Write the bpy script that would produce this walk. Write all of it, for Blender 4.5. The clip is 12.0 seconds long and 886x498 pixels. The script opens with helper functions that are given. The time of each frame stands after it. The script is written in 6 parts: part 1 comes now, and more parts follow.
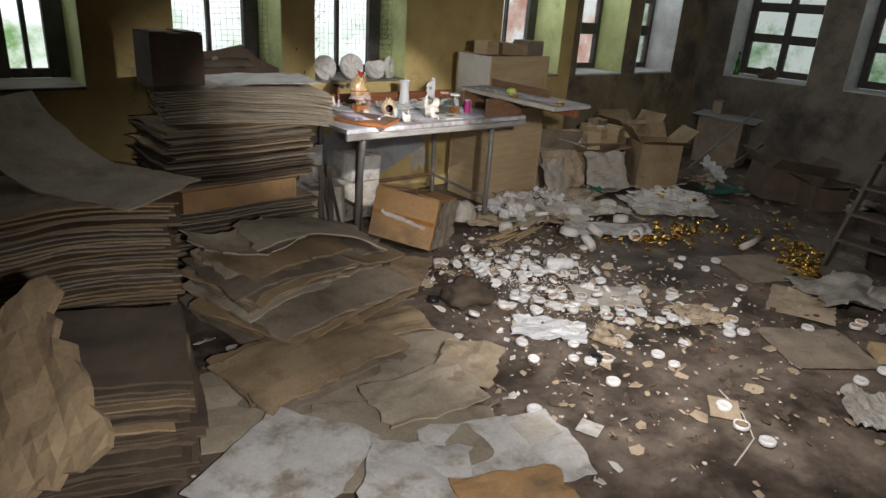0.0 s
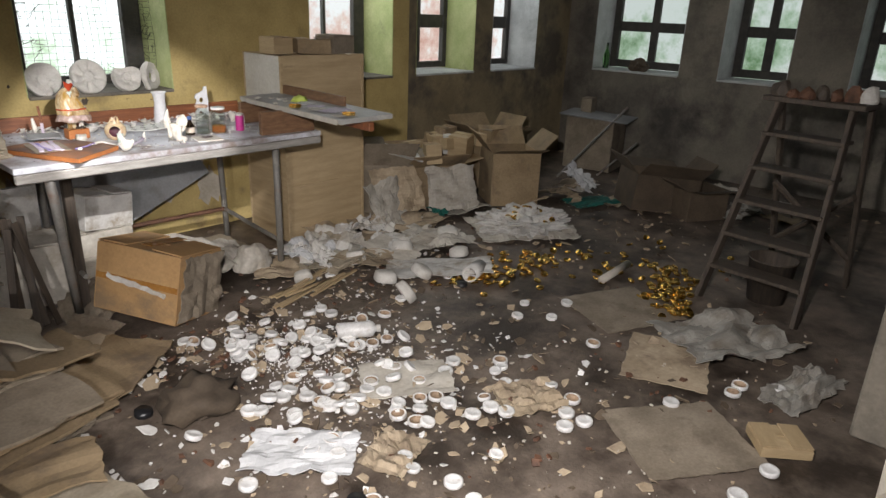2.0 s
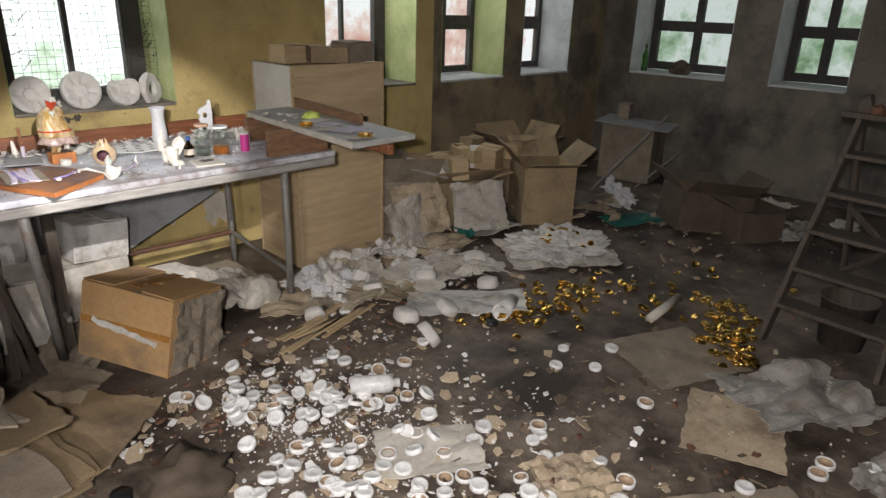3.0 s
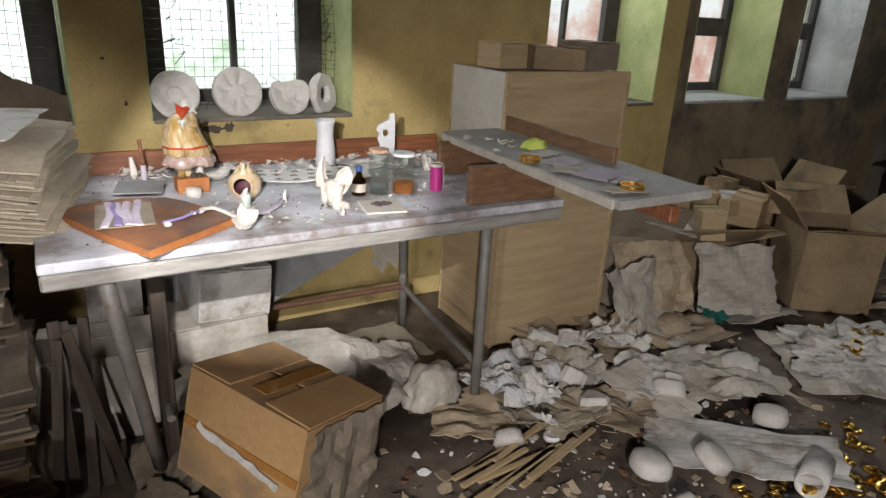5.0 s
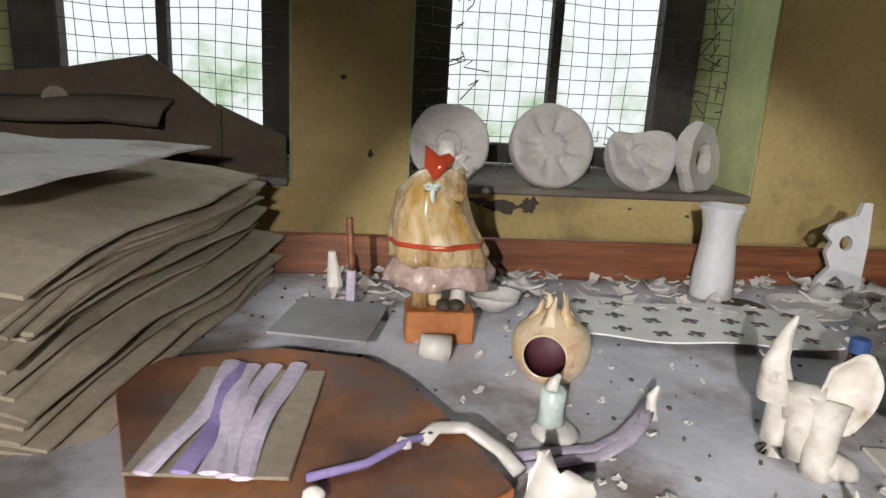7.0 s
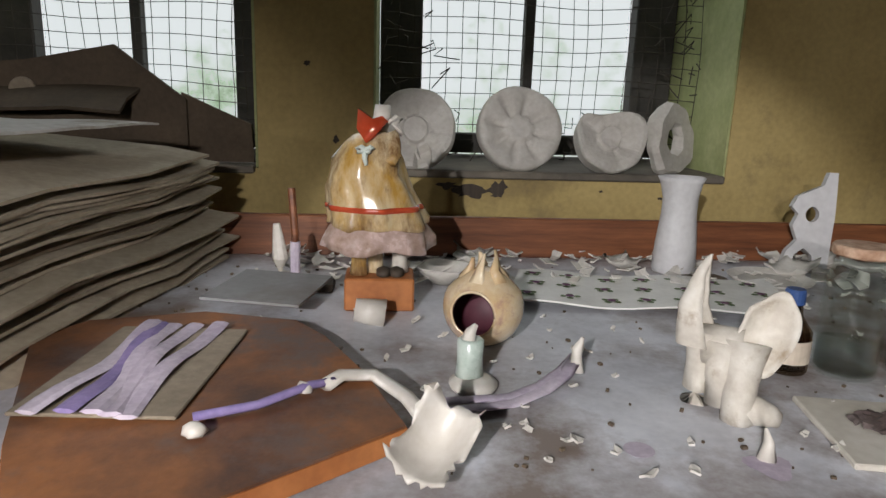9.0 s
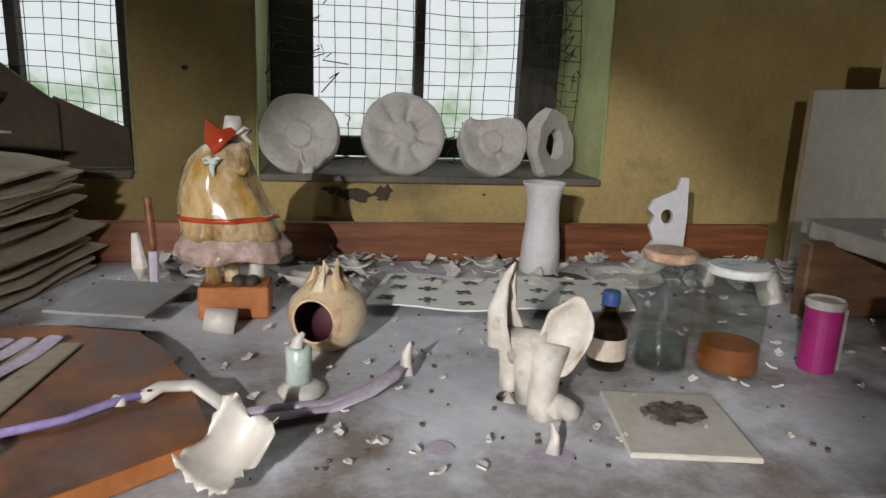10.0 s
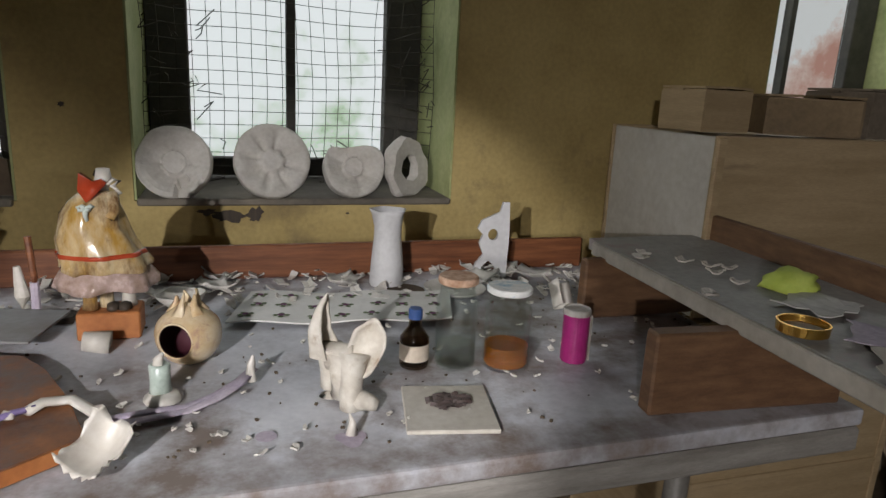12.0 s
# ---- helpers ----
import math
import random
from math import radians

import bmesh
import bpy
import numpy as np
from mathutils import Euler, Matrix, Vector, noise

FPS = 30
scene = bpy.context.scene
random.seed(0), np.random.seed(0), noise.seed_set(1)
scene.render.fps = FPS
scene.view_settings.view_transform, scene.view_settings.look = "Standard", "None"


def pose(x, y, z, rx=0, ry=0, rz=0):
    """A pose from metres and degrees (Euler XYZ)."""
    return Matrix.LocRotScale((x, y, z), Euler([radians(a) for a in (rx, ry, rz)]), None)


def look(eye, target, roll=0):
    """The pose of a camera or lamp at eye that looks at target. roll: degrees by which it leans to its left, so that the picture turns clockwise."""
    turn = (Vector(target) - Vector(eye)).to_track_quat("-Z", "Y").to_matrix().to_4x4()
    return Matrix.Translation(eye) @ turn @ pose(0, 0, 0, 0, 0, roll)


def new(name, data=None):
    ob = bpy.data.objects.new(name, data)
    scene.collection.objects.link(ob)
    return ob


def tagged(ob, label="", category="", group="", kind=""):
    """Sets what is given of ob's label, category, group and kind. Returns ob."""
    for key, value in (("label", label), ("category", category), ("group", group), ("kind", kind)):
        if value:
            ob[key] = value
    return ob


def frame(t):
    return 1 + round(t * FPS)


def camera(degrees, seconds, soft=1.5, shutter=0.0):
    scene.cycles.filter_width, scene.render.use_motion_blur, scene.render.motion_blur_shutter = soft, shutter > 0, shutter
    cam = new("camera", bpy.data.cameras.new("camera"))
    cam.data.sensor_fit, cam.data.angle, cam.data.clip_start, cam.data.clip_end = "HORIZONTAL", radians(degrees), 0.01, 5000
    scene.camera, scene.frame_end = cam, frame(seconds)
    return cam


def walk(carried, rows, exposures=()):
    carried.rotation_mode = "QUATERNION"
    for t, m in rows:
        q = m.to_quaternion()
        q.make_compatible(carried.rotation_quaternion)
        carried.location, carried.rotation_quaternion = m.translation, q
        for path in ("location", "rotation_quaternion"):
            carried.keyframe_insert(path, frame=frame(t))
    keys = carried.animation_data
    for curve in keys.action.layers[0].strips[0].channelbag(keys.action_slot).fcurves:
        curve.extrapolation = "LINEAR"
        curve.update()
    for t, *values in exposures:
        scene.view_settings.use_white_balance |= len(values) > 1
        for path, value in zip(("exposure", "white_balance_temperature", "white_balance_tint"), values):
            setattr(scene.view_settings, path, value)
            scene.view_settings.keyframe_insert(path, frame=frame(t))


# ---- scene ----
cam = camera(68.0, 12.0)
PATH = [
    (0, (0.354, -0.487, 1.733), (1.586, 0.921, 1.026), 3.9),
    (0.5, (0.505, -0.439, 1.735), (1.851, 0.867, 1.04), 3.1),
    (1, (1.067, -0.394, 1.667), (2.434, 0.894, 0.981), 2.5),
    (1.5, (1.61, -0.355, 1.656), (2.971, 0.939, 0.97), 2.1),
    (2, (1.824, -0.162, 1.637), (3.224, 1.092, 0.954), 2.2),
    (2.5, (2.028, 0.161, 1.679), (3.414, 1.423, 0.982), 2.4),
    (2.7, (2.081, 0.188, 1.689), (3.453, 1.464, 0.989), 2.2),
    (4.3, (2.678, 0.665, 1.561), (3.822, 2.161, 0.886), 1.7),
    (4.5, (2.727, 0.891, 1.522), (3.809, 2.432, 0.846), 2.1),
    (5, (2.729, 1.373, 1.539), (3.714, 2.976, 0.86), 2.9),
    (5.5, (2.73, 1.607, 1.526), (3.605, 3.269, 0.839), 3.4),
    (6, (2.941, 2.053, 1.519), (3.663, 3.784, 0.824), 3.5),
    (6.5, (3.02, 2.562, 1.378), (3.372, 4.462, 0.86), 3.5),
    (7, (3.031, 2.758, 1.302), (3.245, 4.685, 0.809), 3.2),
    (7.2, (3.041, 2.791, 1.266), (3.257, 4.719, 0.779), 3.1),
    (8.8, (3.121, 2.73, 1.214), (3.28, 4.677, 0.784), 1.6),
    (9, (3.154, 2.741, 1.227), (3.318, 4.683, 0.781), 1.9),
    (9.5, (3.224, 2.721, 1.235), (3.416, 4.662, 0.792), 1.9),
    (10, (3.283, 2.695, 1.256), (3.633, 4.612, 0.805), 2.3),
    (10.5, (3.309, 2.664, 1.276), (3.742, 4.563, 0.823), 2.5),
    (11, (3.333, 2.616, 1.307), (3.833, 4.498, 0.85), 2.6),
    (11.5, (3.338, 2.563, 1.343), (3.897, 4.426, 0.876), 2.9),
    (12, (3.357, 2.443, 1.383), (3.974, 4.287, 0.913), 2.9),
]
walk(cam, [(t, look(eye, target, roll)) for t, eye, target, roll in PATH],
     exposures=[(0, -0.3), (0.5, -0.2), (1.5, 0.0), (5.5, -0.05), (6.0, 0.0), (6.5, -0.4), (7.0, -0.55), (9.0, -0.9), (11, -0.85), (12, -0.92)])

# ---- world and light ----
world = bpy.data.worlds.new("world")
scene.world = world
world.use_nodes = True
wn = world.node_tree
sky = wn.nodes.new("ShaderNodeTexSky")
sky.sky_type, sky.sun_disc = "NISHITA", False
sky.sun_elevation, sky.sun_rotation = radians(40), radians(20)
wn.links.new(sky.outputs[0], wn.nodes["Background"].inputs[0])
wn.nodes["Background"].inputs[1].default_value = 0.08
scene.view_settings.exposure = 0.0


def lamp(name, kind, energy, m, color=(1, 1, 1), **kw):
    d = bpy.data.lights.new(name, kind)
    d.energy, d.color = energy, color
    if kind == "SPOT":
        d.spot_size, d.spot_blend, d.shadow_soft_size = radians(kw["angle"]), kw["blend"], kw["soft"]
    if kind == "AREA":
        d.shape, d.size, d.size_y = "RECTANGLE", kw["w"], kw["h"]
    ob = new(name, d)
    ob.matrix_world = m
    return ob


# the carried torch: its narrow beam over the bench, its spill, and its wide light over the floor
lamp("torch_beam", "SPOT", 205, look((2.7, 1.9, 1.58), (3.47, 3.8, 0.8)), (1, 0.98, 0.99), angle=36, blend=0.35, soft=0.012)
lamp("torch_spill", "SPOT", 115, look((2.95, 2.0, 1.5), (2.5, 3.6, 1.0)), (1, 0.96, 0.96), angle=44, blend=0.9, soft=0.03)
lamp("torch_floor", "SPOT", 375, look((1.95, 0.15, 1.8), (4.7, 1.9, 0.05)), (1, 0.96, 0.96), angle=98, blend=0.85, soft=0.04)
lamp("torch_start", "SPOT", 260, look((0.55, -0.55, 1.65), (1.5, 0.9, 0.0)), (1, 0.96, 0.96), angle=90, blend=0.8, soft=0.04)
# daylight under the heads of the window openings
for wx, ww, e in ((1.17, 0.4, 3.5), (2.41, 0.7, 5), (3.57, 0.8, 4), (5.66, 0.8, 9), (6.86, 0.7, 5), (7.98, 0.7, 3)):
    lamp("window_light", "AREA", e, look((wx, 4.66, 2.2), (wx, 3.9, 1.3)), (0.9, 0.96, 1.0), w=ww, h=0.5)
for wy, ww, e in ((3.49, 0.9, 0.8), (2.18, 0.6, 0.5)):
    lamp("window_light", "AREA", e, look((9.3, wy, 2.2), (8.5, wy, 1.3)), (0.95, 1.0, 0.97), w=ww, h=0.5)


# ---- materials ----
def nodes_of(name):
    m = bpy.data.materials.new(name)
    m.use_nodes = True
    return m, m.node_tree, m.node_tree.nodes["Principled BSDF"]


def surf(name, c1, c2, scale=6.0, rough=0.7, bump=0.2, fine=90.0, metal=0.0, dirt=None, dirt_at=0.58, dirt_scale=1.7, stretch=(1, 1, 1),
         vary=0.0, coat=0.0, world_space=False, dist=0.004, trans=0.0):
    """Two scales of mottling, an optional dirt layer, fine relief."""
    m, nt, b = nodes_of(name)
    N, L = nt.nodes.new, nt.links.new
    tc = N("ShaderNodeTexCoord")
    mp = N("ShaderNodeMapping")
    mp.inputs["Scale"].default_value = stretch
    if world_space:
        geo = N("ShaderNodeNewGeometry")
        L(geo.outputs["Position"], mp.inputs[0])
    else:
        info = N("ShaderNodeObjectInfo")
        add = N("ShaderNodeVectorMath")
        add.operation = "ADD"
        sc = N("ShaderNodeVectorMath")
        sc.operation = "SCALE"
        sc.inputs[0].default_value = (37.0, 53.0, 71.0)
        L(info.outputs["Random"], sc.inputs["Scale"])
        L(tc.outputs["Object"], add.inputs[0])
        L(sc.outputs[0], add.inputs[1])
        L(add.outputs[0], mp.inputs[0])
    n1 = N("ShaderNodeTexNoise")
    n1.inputs["Scale"].default_value, n1.inputs["Detail"].default_value, n1.inputs["Roughness"].default_value = scale, 6, 0.62
    n2 = N("ShaderNodeTexNoise")
    n2.inputs["Scale"].default_value, n2.inputs["Detail"].default_value = fine, 4
    for n in (n1, n2):
        L(mp.outputs[0], n.inputs["Vector"])
    r = N("ShaderNodeValToRGB")
    r.color_ramp.elements[0].position, r.color_ramp.elements[1].position = 0.32, 0.68
    r.color_ramp.elements[0].color, r.color_ramp.elements[1].color = (*c1, 1), (*c2, 1)
    L(n1.outputs["Fac"], r.inputs[0])
    col = r.outputs[0]
    mx = N("ShaderNodeMix")
    mx.data_type, mx.blend_type = "RGBA", "OVERLAY"
    mx.inputs["Factor"].default_value = 0.22
    L(col, mx.inputs["A"])
    L(n2.outputs["Fac"], mx.inputs["B"])
    col = mx.outputs["Result"]
    if dirt:
        n3 = N("ShaderNodeTexNoise")
        n3.inputs["Scale"].default_value, n3.inputs["Detail"].default_value, n3.inputs["Roughness"].default_value = dirt_scale, 8, 0.68
        L(mp.outputs[0], n3.inputs["Vector"])
        rd = N("ShaderNodeValToRGB")
        rd.color_ramp.elements[0].position, rd.color_ramp.elements[1].position = dirt_at - 0.08, dirt_at + 0.08
        L(n3.outputs["Fac"], rd.inputs[0])
        md = N("ShaderNodeMix")
        md.data_type = "RGBA"
        L(rd.outputs[0], md.inputs["Factor"])
        L(col, md.inputs["A"])
        md.inputs["B"].default_value = (*dirt, 1)
        col = md.outputs["Result"]
    if vary:
        inf = N("ShaderNodeObjectInfo")
        hsv = N("ShaderNodeHueSaturation")
        mr = N("ShaderNodeMapRange")
        mr.inputs["To Min"].default_value, mr.inputs["To Max"].default_value = 1 - vary, 1 + vary
        L(inf.outputs["Random"], mr.inputs["Value"])
        L(mr.outputs[0], hsv.inputs["Value"])
        L(col, hsv.inputs["Color"])
        col = hsv.outputs[0]
    L(col, b.inputs["Base Color"])
    b.inputs["Metallic"].default_value, b.inputs["Coat Weight"].default_value = metal, coat
    mr2 = N("ShaderNodeMapRange")
    mr2.inputs["To Min"].default_value, mr2.inputs["To Max"].default_value = max(0.03, rough - 0.12), min(1, rough + 0.12)
    L(n1.outputs["Fac"], mr2.inputs["Value"])
    L(mr2.outputs[0], b.inputs["Roughness"])
    if trans:
        b.inputs["Transmission Weight"].default_value = trans
    if bump:
        ad = N("ShaderNodeMath")
        ad.operation = "MULTIPLY_ADD"
        ad.inputs[1].default_value = 0.5
        L(n2.outputs["Fac"], ad.inputs[0])
        L(n1.outputs["Fac"], ad.inputs[2])
        bp = N("ShaderNodeBump")
        bp.inputs["Strength"].default_value, bp.inputs["Distance"].default_value = bump, dist
        L(ad.outputs[0], bp.inputs["Height"])
        L(bp.outputs[0], b.inputs["Normal"])
    return m


def plain(name, c, rough=0.5, metal=0.0):
    m, nt, b = nodes_of(name)
    b.inputs["Base Color"].default_value, b.inputs["Roughness"].default_value, b.inputs["Metallic"].default_value = (*c, 1), rough, metal
    return m


def glass(name, c=(1, 1, 1), rough=0.02, ior=1.45):
    m, nt, b = nodes_of(name)
    b.inputs["Base Color"].default_value, b.inputs["Roughness"].default_value = (*c, 1), rough
    b.inputs["Transmission Weight"].default_value, b.inputs["IOR"].default_value = 1.0, ior
    return m


def thin_glass(name, tint):
    """A thin wall of glass: clear to light, with a mirror gloss that grows towards the edge."""
    m, nt, b = nodes_of(name)
    N, L = nt.nodes.new, nt.links.new
    clear, gloss, mix, edge, rise = N("ShaderNodeBsdfTransparent"), N("ShaderNodeBsdfGlossy"), N("ShaderNodeMixShader"), N("ShaderNodeLayerWeight"), N("ShaderNodeMapRange")
    clear.inputs[0].default_value = (*tint, 1)
    gloss.inputs["Roughness"].default_value = 0.04
    edge.inputs["Blend"].default_value = 0.25
    rise.inputs["To Min"].default_value, rise.inputs["To Max"].default_value = 0.03, 0.22
    L(edge.outputs["Facing"], rise.inputs["Value"])
    L(rise.outputs[0], mix.inputs[0])
    L(clear.outputs[0], mix.inputs[1])
    L(gloss.outputs[0], mix.inputs[2])
    L(mix.outputs[0], nt.nodes["Material Output"].inputs[0])
    return m


def glow(name, c1, c2, c3, scale, strength, lo):
    """A bright hazy view outside, with foliage low down."""
    m, nt, b = nodes_of(name)
    N, L = nt.nodes.new, nt.links.new
    geo = N("ShaderNodeNewGeometry")
    n = N("ShaderNodeTexNoise")
    n.inputs["Scale"].default_value, n.inputs["Detail"].default_value, n.inputs["Roughness"].default_value = scale, 8, 0.7
    L(geo.outputs["Position"], n.inputs["Vector"])
    sep = N("ShaderNodeSeparateXYZ")
    L(geo.outputs["Position"], sep.inputs[0])
    mr = N("ShaderNodeMapRange")
    mr.inputs["From Min"].default_value, mr.inputs["From Max"].default_value = lo, lo + 1.6
    mr.inputs["To Min"].default_value, mr.inputs["To Max"].default_value = 0.16, -0.12
    L(sep.outputs[2], mr.inputs["Value"])
    ad = N("ShaderNodeMath")
    L(n.outputs["Fac"], ad.inputs[0])
    L(mr.outputs[0], ad.inputs[1])
    r = N("ShaderNodeValToRGB")
    e = r.color_ramp.elements
    e[0].position, e[0].color = 0.6, (*c1, 1)
    e[1].position, e[1].color = 0.78, (*c3, 1)
    k = e.new(0.68)
    k.color = (*c2, 1)
    L(ad.outputs[0], r.inputs[0])
    em = N("ShaderNodeEmission")
    em.inputs["Strength"].default_value = strength
    L(r.outputs[0], em.inputs[0])
    L(em.outputs[0], nt.nodes["Material Output"].inputs[0])
    return m


M_FLOOR = surf("concrete floor", (0.075, 0.055, 0.042), (0.225, 0.178, 0.138), 5.5, 0.52, 0.5, 70, dirt=(0.035, 0.025, 0.018), dirt_at=0.53, dirt_scale=1.9, world_space=True, dist=0.012)
M_YELLOW = surf("yellow distemper", (0.4, 0.295, 0.11), (0.56, 0.43, 0.18), 3.2, 0.85, 0.3, 70, dirt=(0.2, 0.15, 0.08), dirt_at=0.64, dirt_scale=2.6, world_space=True)
M_GREYWALL = surf("grey stained plaster", (0.12, 0.105, 0.085), (0.24, 0.21, 0.165), 1.8, 0.9, 0.4, 50, dirt=(0.06, 0.052, 0.045), dirt_at=0.56, dirt_scale=1.0, world_space=True)
M_SOOTY = surf("sooty tan distemper", (0.2, 0.155, 0.09), (0.32, 0.255, 0.15), 2.4, 0.88, 0.35, 60, dirt=(0.1, 0.082, 0.062), dirt_at=0.55, dirt_scale=1.5, world_space=True)
M_PEEL = surf("flaking lime plaster", (0.36, 0.32, 0.25), (0.56, 0.51, 0.43), 4, 0.85, 0.6, 60, dirt=(0.17, 0.13, 0.09), dirt_at=0.62, dirt_scale=2.2, world_space=True)
M_GREEN = surf("green painted reveal", (0.32, 0.36, 0.14), (0.48, 0.5, 0.24), 5, 0.7, 0.3, 60, dirt=(0.12, 0.13, 0.06), dirt_at=0.66, world_space=True)
M_WHITEREV = surf("limewashed reveal", (0.42, 0.43, 0.42), (0.62, 0.63, 0.62), 5, 0.8, 0.3, 60, dirt=(0.2, 0.2, 0.19), dirt_at=0.66, world_space=True)
M_CEIL = surf("sooty ceiling", (0.05, 0.045, 0.04), (0.09, 0.08, 0.07), 2, 0.9, 0.2, 40, world_space=True)
M_BRICK = surf("red brick", (0.26, 0.1, 0.06), (0.4, 0.17, 0.1), 14, 0.85, 0.5, 90, vary=0.25, dirt=(0.42, 0.37, 0.3), dirt_at=0.44, dirt_scale=9)
M_FRAME = surf("dark old window frame", (0.035, 0.032, 0.028), (0.075, 0.068, 0.058), 12, 0.7, 0.3, 90)
M_IRON = surf("grey painted iron", (0.14, 0.13, 0.115), (0.24, 0.225, 0.2), 14, 0.5, 0.25, 120, dirt=(0.13, 0.065, 0.035), dirt_at=0.62, dirt_scale=7)
M_RUST = surf("rusty iron", (0.07, 0.035, 0.022), (0.16, 0.075, 0.04), 20, 0.75, 0.4, 140)
M_TOP = surf("dusty white bench top", (0.36, 0.36, 0.385), (0.7, 0.71, 0.75), 4.5, 0.5, 0.25, 80, dirt=(0.2, 0.155, 0.13), dirt_at=0.54, dirt_scale=3.6, dist=0.002)
M_EDGE = surf("worn bench edging", (0.2, 0.185, 0.165), (0.34, 0.32, 0.29), 8, 0.6, 0.3, 90, stretch=(1, 6, 6))
M_WOODRED = surf("red-brown stained wood", (0.11, 0.036, 0.015), (0.27, 0.1, 0.04), 5, 0.5, 0.2, 60, stretch=(1, 14, 14), dist=0.002)
M_BOARD = surf("brown hardboard", (0.055, 0.024, 0.015), (0.3, 0.115, 0.036), 7, 0.6, 0.3, 90, dirt=(0.12, 0.085, 0.075), dirt_at=0.57, dirt_scale=9)
M_BOARDEDGE = surf("orange hardboard edge", (0.33, 0.11, 0.03), (0.45, 0.17, 0.05), 20, 0.6, 0.2, 90)
M_WOODDARK = surf("grimy dark wood", (0.034, 0.025, 0.018), (0.085, 0.063, 0.044), 5, 0.7, 0.3, 70, stretch=(10, 10, 1))
M_WOODBROWN = surf("brown timber", (0.12, 0.06, 0.03), (0.22, 0.12, 0.06), 5, 0.6, 0.3, 70, stretch=(3, 3, 12))
M_SHELF = surf("dusty shelf board", (0.26, 0.25, 0.23), (0.42, 0.41, 0.38), 5, 0.6, 0.3, 80, dirt=(0.28, 0.14, 0.15), dirt_at=0.66, dirt_scale=5)
M_PLY = surf("pale plywood", (0.36, 0.26, 0.14), (0.48, 0.36, 0.21), 3, 0.7, 0.15, 60, stretch=(1, 1, 8), dirt=(0.2, 0.14, 0.08), dirt_at=0.7)
M_PLYWHITE = surf("whitewashed ply", (0.5, 0.47, 0.42), (0.62, 0.59, 0.53), 4, 0.7, 0.2, 60, dirt=(0.25, 0.2, 0.15), dirt_at=0.68)
M_CARD = surf("old cardboard", (0.22, 0.155, 0.085), (0.33, 0.24, 0.14), 5, 0.85, 0.3, 80, vary=0.22, dirt=(0.15, 0.11, 0.075), dirt_at=0.6, dirt_scale=4)
M_CARDGREY = surf("dusty grey cardboard", (0.17, 0.135, 0.095), (0.28, 0.23, 0.17), 5, 0.9, 0.3, 80, vary=0.2, dirt=(0.13, 0.1, 0.07), dirt_at=0.62, dirt_scale=4)
M_CARDPALE = surf("pale dusty cardboard", (0.29, 0.24, 0.17), (0.42, 0.36, 0.27), 5, 0.9, 0.3, 80, vary=0.15, dirt=(0.2, 0.16, 0.11), dirt_at=0.64, dirt_scale=4)
M_CARDDARK = surf("dark damp cardboard", (0.07, 0.05, 0.033), (0.13, 0.095, 0.062), 5, 0.85, 0.3, 80, vary=0.25)
M_ORANGE = surf("orange carton", (0.33, 0.19, 0.08), (0.46, 0.28, 0.125), 3, 0.7, 0.3, 70, dirt=(0.24, 0.16, 0.09), dirt_at=0.58, dirt_scale=4)
M_TAPE = surf("brown parcel tape", (0.3, 0.14, 0.035), (0.4, 0.2, 0.06), 10, 0.25, 0.1, 60)
M_PAPER = surf("crumpled pale paper", (0.38, 0.34, 0.28), (0.56, 0.52, 0.45), 7, 0.85, 0.4, 50, vary=0.12, dirt=(0.3, 0.25, 0.18), dirt_at=0.66, dirt_scale=4, dist=0.006)
M_WHITEPAPER = surf("white tissue paper", (0.5, 0.5, 0.5), (0.66, 0.66, 0.66), 7, 0.8, 0.5, 50, dirt=(0.5, 0.46, 0.38), dirt_at=0.7, dirt_scale=4, dist=0.006)
M_KRAFT = surf("brown wrapping paper", (0.3, 0.23, 0.15), (0.45, 0.36, 0.25), 7, 0.85, 0.5, 50, vary=0.15, dirt=(0.18, 0.13, 0.09), dirt_at=0.62, dirt_scale=4, dist=0.006)
M_PLASTIC = surf("milky plastic film", (0.22, 0.2, 0.17), (0.38, 0.36, 0.32), 8, 0.32, 0.6, 40, dirt=(0.16, 0.13, 0.1), dirt_at=0.56, dirt_scale=5, dist=0.01)
M_CAP = surf("white porcelain cap", (0.6, 0.58, 0.55), (0.78, 0.77, 0.75), 30, 0.4, 0.1, 120, vary=0.12, dirt=(0.4, 0.33, 0.24), dirt_at=0.66, dirt_scale=28)
M_CAPDIRTY = surf("soiled cap lining", (0.2, 0.13, 0.08), (0.36, 0.26, 0.17), 30, 0.7, 0.2, 120, vary=0.2)
M_BLACK = surf("black plastic", (0.008, 0.008, 0.009), (0.02, 0.02, 0.022), 30, 0.4, 0.1, 100)
M_GOLD = surf("golden lid", (0.7, 0.42, 0.09), (0.85, 0.56, 0.16), 40, 0.22, 0.1, 120, metal=1.0, vary=0.15)
M_CLAY = surf("bisque plaster", (0.5, 0.47, 0.42), (0.64, 0.61, 0.56), 9, 0.85, 0.35, 90, dirt=(0.33, 0.3, 0.26), dirt_at=0.66, dirt_scale=9)
M_PORC = surf("cream porcelain", (0.5, 0.46, 0.4), (0.66, 0.62, 0.56), 9, 0.35, 0.1, 80, dirt=(0.4, 0.33, 0.25), dirt_at=0.7, dirt_scale=14)
M_VASE = surf("white bisque vase", (0.58, 0.57, 0.57), (0.68, 0.67, 0.67), 7, 0.55, 0.1, 90)
